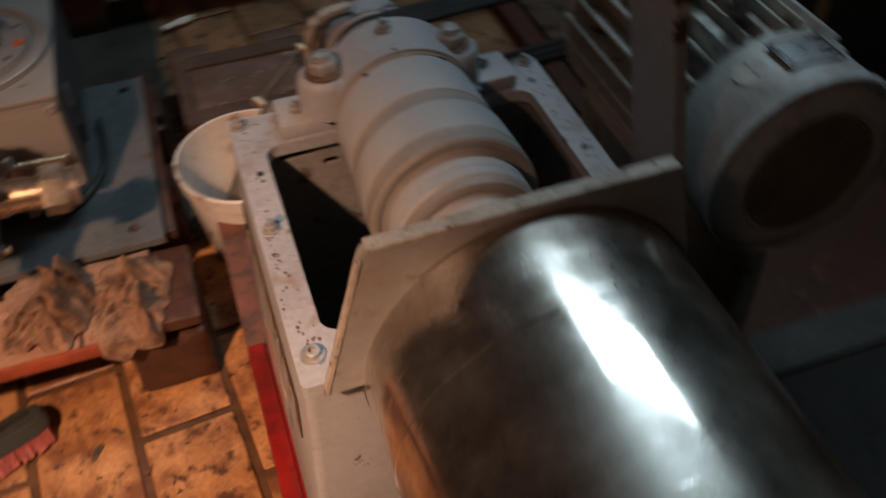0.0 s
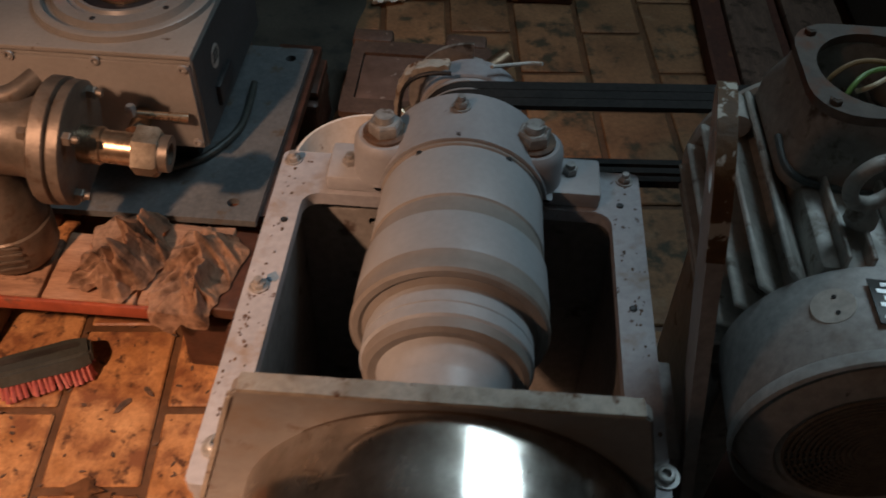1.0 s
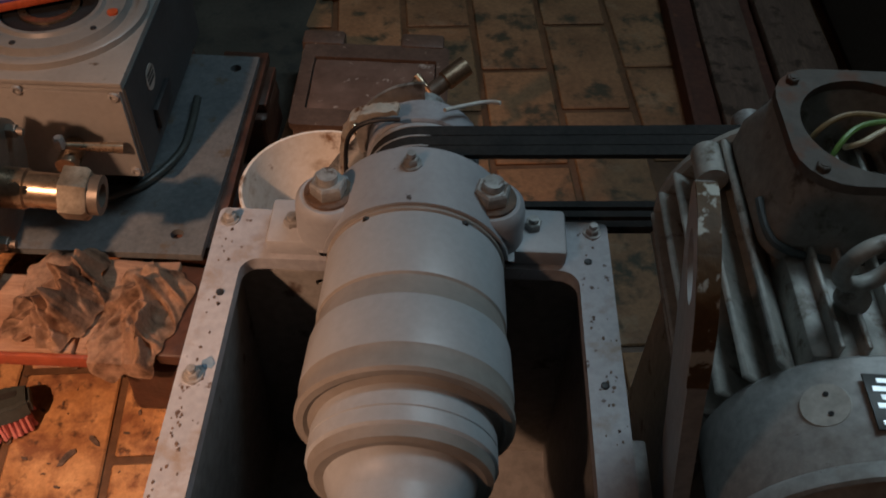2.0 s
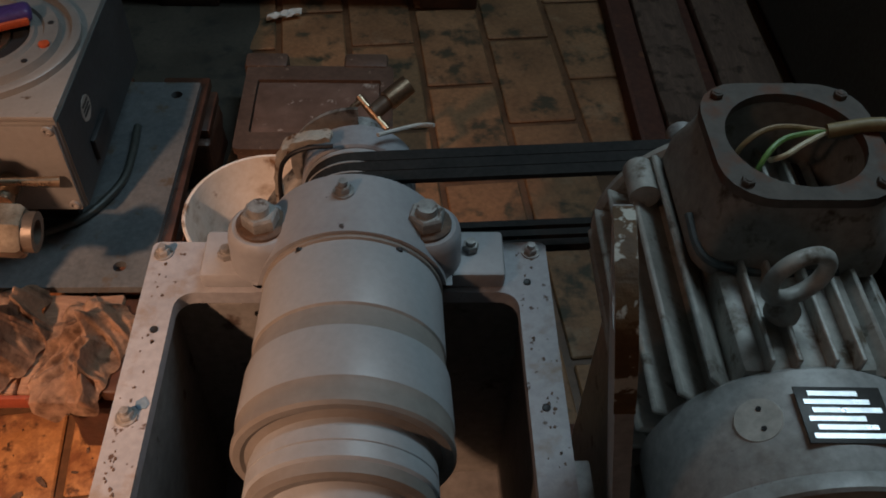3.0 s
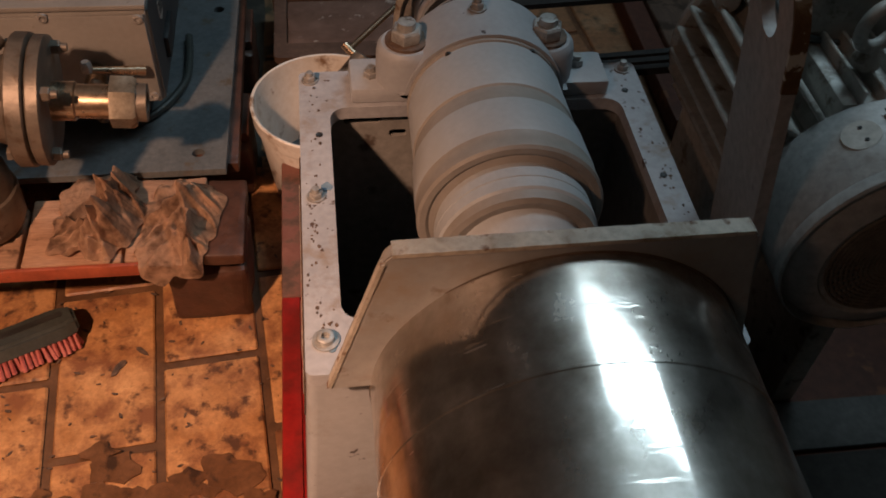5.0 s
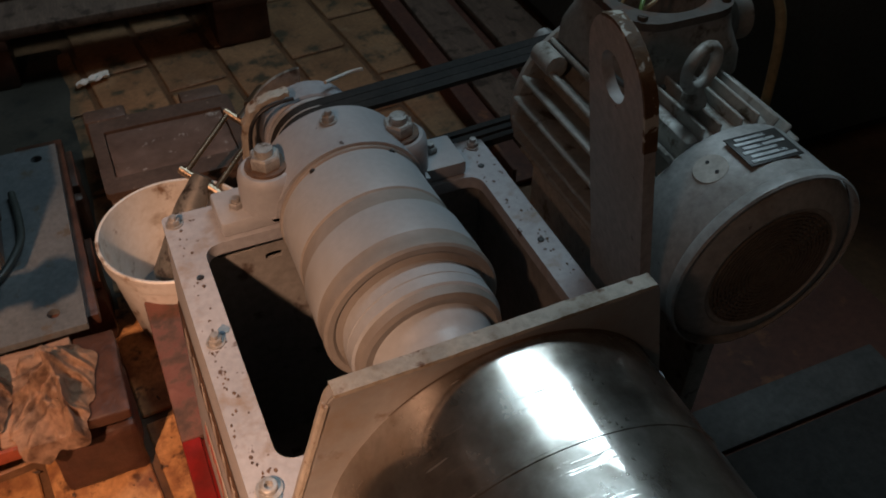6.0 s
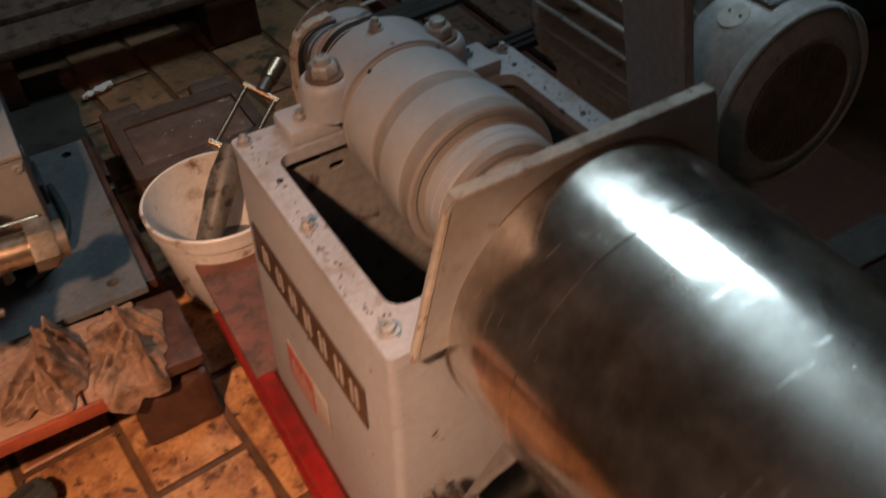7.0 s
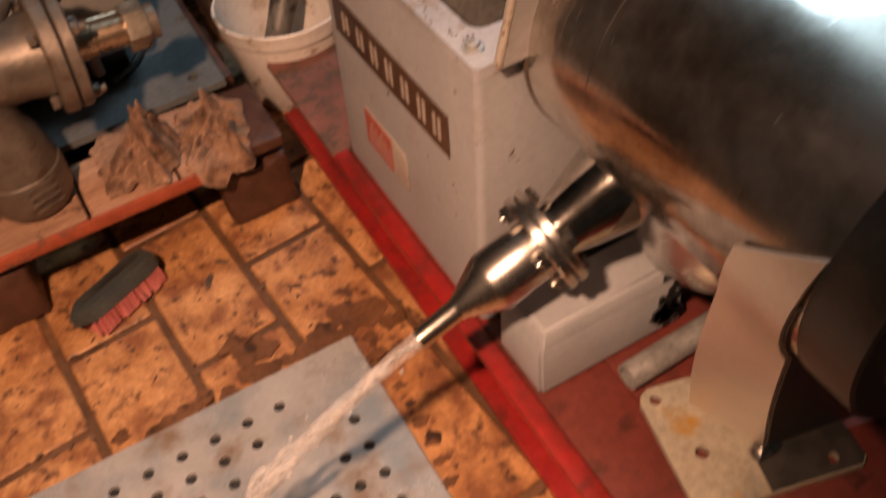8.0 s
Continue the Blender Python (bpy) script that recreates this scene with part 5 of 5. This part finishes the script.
def cloth(name, cx, cy, wx, wy, seed, height, base, droop, gather, folds, n):
    """A rumpled cloth lying at height base, its folds running down from the gathered point; droop: y below which it hangs over the edge."""
    rng = random.Random(int(seed))
    lines = []
    for k in range(folds):
        a = radians(-90 + (k / (folds - 1) - 0.5) * 150 + rng.uniform(-12, 12))
        if k % 3 == 2:
            a = radians(rng.uniform(-180, 0))
        start = Vector((gather[0] + rng.gauss(0, 0.1) * wx, gather[1] + rng.gauss(0, 0.1) * wy - rng.uniform(0, 0.6) * wy))
        lines.append((start, a, rng.uniform(0.3, 0.85) * wy, rng.uniform(0.0035, 0.0085), rng.uniform(0.35, 1.0), rng.uniform(-9, 9)))
    bm = bmesh.new()
    grid = []
    for j in range(n + 1):
        row = []
        for i in range(n + 1):
            u, v = i / n * 2 - 1, j / n * 2 - 1
            turn = math.atan2(v, u)
            rad = 1 + 0.5 * noise.noise(Vector((turn * 1.1, seed, 3.0))) + 0.2 * noise.noise(Vector((turn * 3.5, seed, 6.0)))
            k = max(1.0, math.hypot(u, v) / (max(abs(u), abs(v)) + 1e-6)) ** 0.7
            px, py = cx + u / k * rad * wx / 2, cy + v / k * rad * wy / 2
            f = 1 - min(1, max(abs(u), abs(v))) ** 5
            w = noise.noise(Vector((px * 10 + seed, py * 10, seed + 2)))
            lift = 0.25 + 0.35 * noise.noise(Vector((px * 15 + seed, py * 12 + w, seed)))
            for start, a, length, wide, amp, bend in lines:
                dx, dy = px - start.x, py - start.y
                s = dx * math.cos(a) + dy * math.sin(a)
                if s < -0.02 or s > length + 0.02:
                    continue
                d = (-dx * math.sin(a) + dy * math.cos(a) + bend * s * s + 0.006 * w) / wide
                if abs(d) < 3:
                    end = min(1.0, (s + 0.02) / 0.025, (length + 0.02 - s) / 0.035)
                    lift += amp * end * math.exp(-d * d * (0.6 if d > 0 else 3.0))
            lift = max(0.0, (0.08 + 0.92 * f) * height * lift)
            a, b = px - gather[0], py - gather[1]
            lift += gather[2] * math.exp(-((a + 0.3 * b) / 0.015) ** 2 - (b / 0.03) ** 2)
            lift += 0.0012 * abs(noise.noise(Vector((px * 120, py * 90, seed))))
            qx, qy, z = px + 0.35 * lift * w, py - 0.3 * lift, base + 0.003 + lift
            if droop is not None and py < droop + 0.02:
                over = droop + 0.02 - py
                s = min(1.0, over / 0.03)
                z = (1 - s) * z + s * (base + 0.003 + 0.6 * lift) - 0.85 * max(0, over - 0.024)
                qy = py if over < 0.024 else droop - 0.006 - 0.25 * (over - 0.024) - 0.35 * lift
            row.append(bm.verts.new((qx, qy, max(z, 0.004))))
        grid.append(row)
    for j in range(n):
        for i in range(n):
            bm.faces.new((grid[j][i], grid[j][i + 1], grid[j + 1][i + 1], grid[j + 1][i]))
    bmesh.ops.solidify(bm, geom=list(bm.faces), thickness=0.002)
    t = thing(name, "rag draped over the pallet edge, dirty brown cloth" if droop else "crumpled dirty brown rag with a standing fold on the pallet", "rag", (cx, cy, base), "rags")
    part("cloth", bm, "rag", t, smooth=80)


def brush():
    t = thing("scrubbing_brush", "dark grey plastic scrubbing brush with red bristles", "brush", (-0.55, 0.36, 0))
    m = Matrix.Translation((-0.562, 0.362, 0.0)) @ pose(0, 0, 0, -10, 0, 25)
    out = [(-0.078, -0.006), (-0.052, -0.028), (0.05, -0.03), (0.07, -0.022), (0.07, 0.02), (0.045, 0.03), (-0.05, 0.028)]
    bm = prism(bmesh.new(), out, lambda u, v, w: m @ Vector((u, v * (1 - 12 * w), 0.024 + w)), depth=0.022)
    bmesh.ops.bevel(bm, geom=list(bm.edges), offset=0.004, segments=2, affect="EDGES")
    body = part("body", bm, "brush", t)
    slot = prism(bmesh.new(), rounded(-0.052, 0.056, -0.0055, 0.0055, 0.005, 3), lambda u, v, w: m @ Vector((u, v + 0.003, 0.0462 + w)), depth=0.0006)
    part("slot", slot, "black", body, "dark slot under the grip")
    bm = bmesh.new()
    rng = random.Random(7)
    for i in range(17):
        for j in range(7):
            u, v = -0.054 + 0.0071 * i, -0.024 + 0.008 * j
            if abs(v) > 0.029 * min(1, (u + 0.066) / 0.02):
                continue
            a = m @ Vector((u, v, 0.026))
            b = m @ Vector((u * 1.04 + rng.uniform(-0.003, 0.003), v * 1.12 + rng.uniform(-0.003, 0.003), 0.001))
            b.z = max(b.z, 0.001)
            rod(bm, a, b, 0.0028, 0.0034, 5)
    part("bristles", bm, "bristle", t, "red bristles")


# ---- bucket, tool, box, drain plate ----
BX, BY, BR, BZ = -0.141, 0.678, 0.116, 0.172


def bucket():
    t = thing("plastic_bucket", "dirty white plastic bucket with a stained rim", "bucket", (BX, BY, 0))
    prof = [(0, 0.001), (0.088, 0.001), (0.091, 0.004), (BR - 0.007, BZ - 0.03), (BR - 0.004, BZ - 0.03), (BR - 0.002, BZ - 0.026), (BR - 0.003, BZ - 0.018), (BR - 0.001, BZ - 0.012),
            (BR, BZ - 0.002), (BR - 0.002, BZ), (BR - 0.005, BZ - 0.001), (BR - 0.008, BZ - 0.02), (0.087, 0.006), (0, 0.006)]
    bm = lathe(bmesh.new(), prof, (BX, BY, 0), seg=72)
    part("tub", bm, "bucket", t)
    part("sludge", lathe(bmesh.new(), [(0, 0.03), (0.093, 0.03)], (BX, BY, 0), seg=40), "plate", t, "grey dregs at the bottom")
    g = thing("grease_gun", "worn grease gun with steel rods standing in the bucket", "grease gun", (-0.178, 0.688, 0.05))
    a, b = Vector((-0.178, 0.688, 0.065)), Vector((-0.08, 0.762, 0.188))
    d = (b - a).normalized()
    m = Matrix.Translation(a) @ d.to_track_quat("Z", "Y").to_matrix().to_4x4()
    L = (b - a).length
    part("barrel", lathe(bmesh.new(), [(0, 0), (0.014, 0), (0.02, 0.01), (0.021, 0.05), (0.024, 0.09), (0.023, L - 0.05), (0.018, L - 0.02), (0.015, L), (0, L)], seg=24, m=m), "greasy", g, "greasy dark grey barrel")
    tip = Vector((0.056, 0.868, 0.243))
    e = (tip - b)
    side = Vector((0.55, -0.55, -0.35)).normalized() * 0.026
    p0, p1 = b - d * 0.01, b + e * 0.62
    part("rod", rod(bmesh.new(), p0 + side, p1 + side, 0.0045), "copper", g, "thin brassy rod")
    part("rod", rod(bmesh.new(), p0 - side, p1 - side, 0.0045), "copper", g, "thin brassy rod")
    part("crosshead", rod(bmesh.new(), p1 + side * 1.25, p1 - side * 1.25, 0.006), "copper", g)
    part("head", rod(bmesh.new(), p1, p1 + e * 0.16, 0.012), "bronze", g)
    part("coupling", rod(bmesh.new(), p1 + e * 0.16, tip, 0.0155), "copper", g, "shiny brass coupling")
    part("collar", rod(bmesh.new(), p0 + side * 1.4, p0 - side * 1.4, 0.007), "copper", g)
    c = thing("cord_end", "frayed pale cord end sticking up by the belts", "cord", (0.06, 0.45, 0.53))
    part("cord", tube(bmesh.new(), [(0.03, 0.405, 0.545), (0.05, 0.425, 0.535), (0.068, 0.437, 0.53), (0.081, 0.433, 0.533)], 0.002, 8), "white", c)


def casting_box():
    t = thing("casting_box", "dusty brown cast box with a sunken lid panel", "box", (-0.09, 1.02, 0))
    x0, x1, y0, y1, z = -0.228, 0.03, 0.886, 1.108, 0.098
    bm = box(bmesh.new(), (x0 + 0.005, y0 + 0.005, 0), (x1 - 0.005, y1 - 0.005, z - 0.012), 0.006)
    part("body", bm, "box", t)
    bm = prism(bmesh.new(), rounded(x0, x1, y0, y1, 0.01, 3), flat(z - 0.012), [rounded(x0 + 0.022, x1 - 0.022, y0 + 0.042, y1 - 0.04, 0.004, 2)], 0.012)
    part("top_frame", bm, "box", t)
    bm = box(bmesh.new(), (x0 + 0.0235, y0 + 0.0435, z - 0.0115), (x1 - 0.0235, y1 - 0.0415, z - 0.004), 0.003)
    bmesh.ops.subdivide_edges(bm, edges=list(bm.edges), cuts=6, use_grid_fill=True)
    part("lid_panel", rough_up(bm, 0.001, 40), "box_lid", t, "glossy scuffed brown panel")
    for xa, xb in ((x0 - 0.006, x0 + 0.07), (x1 - 0.088, x1 - 0.01)):
        part("hinge_lug", box(bmesh.new(), (xa, y1 - 0.005, 0.02), (xb, y1 + 0.035, z + 0.004), 0.006), "box", t)


def drain():
    t = thing("drain_plate", "wet perforated steel plate lying on the floor", "drain plate", (-0.6, 0.0, 0))
    x1, y1 = -0.311, 0.122
    holes = []
    for j in range(9):
        for i in range(12 - j):
            holes.append(circle(-0.436 - 0.0436 * (i + j), 0.072 - 0.0352 * j, 0.0074, 14))
    for k in range(5):
        for i in range(6 - k):
            holes.append(circle(-0.362 - 0.0325 * k, 0.003 - 0.0423 * (i + k), 0.0074, 14))
    bm = prism(bmesh.new(), rounded(-0.95, x1, -0.26, y1, 0.003, 2), flat(0.002), holes, 0.006)
    part("plate", bm, "perf", t)
    # flat black sheet paints the shade seen through the holes
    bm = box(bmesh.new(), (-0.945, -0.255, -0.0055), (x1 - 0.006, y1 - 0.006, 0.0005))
    part("pit", bm, "dark", t, "flat black sheet under the plate for the shade in its holes")


# ---- far side ----
def far_things():
    t = thing("steel_channel", "red-brown rusty steel channel lying on the floor", "steel channel", (0.47, 1.6, 0))
    part("flange", box(bmesh.new(), (0.465, 0.75, 0.0), (0.473, 2.6, 0.04), 0.002), "board", t)
    part("web", box(bmesh.new(), (0.4735, 0.75, 0.0), (0.527, 2.6, 0.01), 0.002), "board", t)
    for a, b, z in ((0.53, 0.626, 0.02), (0.655, 0.775, 0.024)):
        t = thing("timber_beam", "dusty brown timber beam lying along the floor", "beam", ((a + b) / 2, 1.6, 0), "timber beams")
        bm = box(bmesh.new(), (a, 0.7, 0.0), (b, 2.6, z), 0.004)
        bmesh.ops.subdivide_edges(bm, edges=[e for e in bm.edges if e.calc_length() > 1], cuts=24)
        part("beam", rough_up(bm, 0.003, 9, a), "wood_far", t)
    t = thing("rusty_strip", "dark red rusty steel strip between the timber beams", "steel strip", (0.64, 1.6, 0))
    part("strip", box(bmesh.new(), (0.63, 0.75, 0.0), (0.651, 2.6, 0.006), 0.001), "board", t)
    c = thing("switch_cabinet", "dark blue-grey painted metal cabinet standing on the floor", "cabinet", (1.2, 1.0, 0))
    part("body", box(bmesh.new(), (0.79, 0.62, 0.03), (1.6, 2.4, 1.5), 0.012), "cabinet", c)
    part("plinth", box(bmesh.new(), (0.81, 0.64, 0.0), (1.58, 2.38, 0.03)), "dark", c)
    p = thing("wooden_pallet", "dark dusty wooden pallet far behind the machine", "pallet", (-0.3, 1.75, 0))
    for i in range(5):
        part("deck_board", box(bmesh.new(), (-1.0, 1.43 + i * 0.16, PZ - 0.022), (0.21, 1.555 + i * 0.16, PZ), 0.003), "wood_far", p)
    for x in (-1.0, -0.46, 0.08):
        part("stringer", box(bmesh.new(), (x, 1.43, PZ - 0.045), (x + 0.12, 2.2, PZ - 0.0225), 0.002), "wood_dark", p)
        for y in (1.44, 1.76, 2.08):
            part("block", box(bmesh.new(), (x, y, 0.0), (x + 0.12, y + 0.1, PZ - 0.0455), 0.004), "wood_dark", p)
    s = thing("paper_scrap", "crumpled scrap of white paper on the floor", "litter", (-0.205, 1.42, 0))
    bm = bmesh.new()
    bmesh.ops.create_grid(bm, x_segments=10, y_segments=5, size=0.5)
    for v in bm.verts:
        v.co = Vector((-0.2 + v.co.x * 0.07, 1.40 + v.co.y * 0.02 + v.co.x * 0.02, 0.012 + 0.01 * noise.noise(v.co * 5)))
    bmesh.ops.solidify(bm, geom=list(bm.faces), thickness=0.0015)
    part("paper", bm, "white", s)


front_pallet()
mount_plate()
gearbox()
pump()
cloth("rag", -0.455, 0.485, 0.125, 0.16, 3.0, 0.021, PZ, None, (-0.425, 0.522, 0.03), 40, 150)
cloth("rag", -0.35, 0.45, 0.105, 0.19, 11.0, 0.014, PZ, 0.39, (-0.335, 0.54, 0.008), 30, 150)
brush()
bucket()
casting_box()
drain()
far_things()


# ---- floor tiles ----
def tiles():
    turn = Matrix.Rotation(radians(5.5), 4, "Z")
    px, py, gap = 0.139, 0.266, 0.012
    me, far_me = [], []
    for k in range(6):
        bm = box(bmesh.new(), (-(px - gap) / 2, -(py - gap) / 2, -0.006), ((px - gap) / 2, (py - gap) / 2, 0.0), 0.0025, None, 1)
        d = bpy.data.meshes.new("tile")
        bm.to_mesh(d)
        bm.free()
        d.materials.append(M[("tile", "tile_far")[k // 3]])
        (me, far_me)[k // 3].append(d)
    org = Vector((-0.459, 0.333, 0))  # middle of one whole tile
    rng = random.Random(5)
    count = 0
    for i in range(-8, 12):
        for j in range(-7, 9):
            off = 0.46 * py if i % 2 else 0.0
            c = org + turn @ Vector((i * px, j * py + off, 0))
            if not (-1.4 < c.x < 0.45 and -1.2 < c.y < 1.75):
                continue
            if c.y > 0.8 and c.x < -0.3:
                continue
            # tiles at the back and under the machine take the darker brown
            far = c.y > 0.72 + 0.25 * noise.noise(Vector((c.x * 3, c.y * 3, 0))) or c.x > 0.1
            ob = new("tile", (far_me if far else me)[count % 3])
            ob.matrix_world = Matrix.Translation(c + Vector((0, 0, rng.uniform(-0.001, 0)))) @ turn @ pose(0, 0, 0, rng.uniform(-0.2, 0.2), rng.uniform(-0.2, 0.2), rng.uniform(-0.4, 0.4))
            ob.parent = floor
            count += 1


tiles()


def shadow_strip():
    """Flat strip beside the tiles with the floor's shadow painted in, with an uneven edge."""
    bm = bmesh.new()
    n = 40
    rows = []
    for i in range(n + 1):
        y = 0.72 + 0.85 * i / n
        e = 0.012 * noise.noise(Vector((y * 9, 2, 0)))
        rows.append([bm.verts.new((x, y, z)) for x, z in ((-1.4, 0.001), (-0.258 + e, 0.001), (-0.25 + e, -0.0055), (-1.4, -0.0055))])
    for a, b in zip(rows, rows[1:]):
        for k in range(4):
            bm.faces.new((a[k], a[(k + 1) % 4], b[(k + 1) % 4], b[k]))
    bm.faces.new(rows[0])
    bm.faces.new(rows[-1])
    ob = part("floor_patch", bm, "floor_shadow", None, "flat strip beside the brown tiles with shadow put into its dark colour")
    tagged(ob, "flat strip beside the brown tiles with shadow put into its dark colour", "floor", "", "structure")


shadow_strip()


def floor_dirt():
    """Dark flakes and crumbs trodden on the tiles."""
    bm = bmesh.new()
    rng = random.Random(31)
    spots = [(-0.413, 0.354, 0.012), (-0.443, 0.329, 0.016)]
    spots += [(rng.uniform(-0.75, -0.22), rng.uniform(0.13, 0.52), rng.uniform(0.0015, 0.006)) for i in range(110)]
    for x, y, s in spots:
        a = rng.uniform(0, 6.28)
        out = []
        for k in range(8):
            r = s * rng.uniform(0.55, 1.1)
            u, v = r * math.cos(k * 0.785), 0.4 * r * math.sin(k * 0.785)
            out.append((x + u * math.cos(a) - v * math.sin(a), y + u * math.sin(a) + v * math.cos(a)))
        prism(bm, out, flat(0.0004), (), 0.0012)
    t = part("floor_dirt", bm, "chip", None, "dark trodden dirt flakes scattered on the orange tiles")
    tagged(t, "dark trodden dirt flakes scattered on the orange tiles", "dirt", kind="stuff")


def floor_mud():
    """Wet mud trodden into the joints round the drain plate."""
    bm = bmesh.new()
    rng = random.Random(8)
    spots = [(-0.62 + 0.028 * i + rng.uniform(-0.01, 0.01), 0.136 + rng.uniform(-0.006, 0.012), rng.uniform(0.012, 0.026)) for i in range(13)]
    spots += [(-0.297 + rng.uniform(-0.006, 0.008), 0.11 - 0.03 * i, rng.uniform(0.008, 0.014)) for i in range(9)]
    spots += [(-0.278, 0.15, 0.034), (-0.3, 0.168, 0.026), (-0.43, 0.175, 0.03), (-0.45, 0.2, 0.022), (-0.25, 0.12, 0.02), (-0.34, 0.15, 0.026)]
    for n, (x, y, s) in enumerate(spots):
        a = rng.uniform(0, 6.28)
        out = []
        for k in range(16):
            r = s * (0.8 + 0.5 * noise.noise(Vector((math.cos(k * 0.3927) * 1.6, math.sin(k * 0.3927) * 1.6, n * 3.7))) + rng.uniform(-0.08, 0.08))
            out.append((x + 1.25 * r * math.cos(k * 0.3927), y + 0.8 * r * math.sin(k * 0.3927)))
        prism(bm, out, flat(-0.001), (), 0.0022 + 0.00006 * n)
    t = part("floor_mud", bm, "mud", None, "wet brown mud smeared on tiles round the drain plate")
    tagged(t, "wet brown mud smeared on tiles round the drain plate", "mud", kind="stuff")


floor_dirt()
floor_mud()
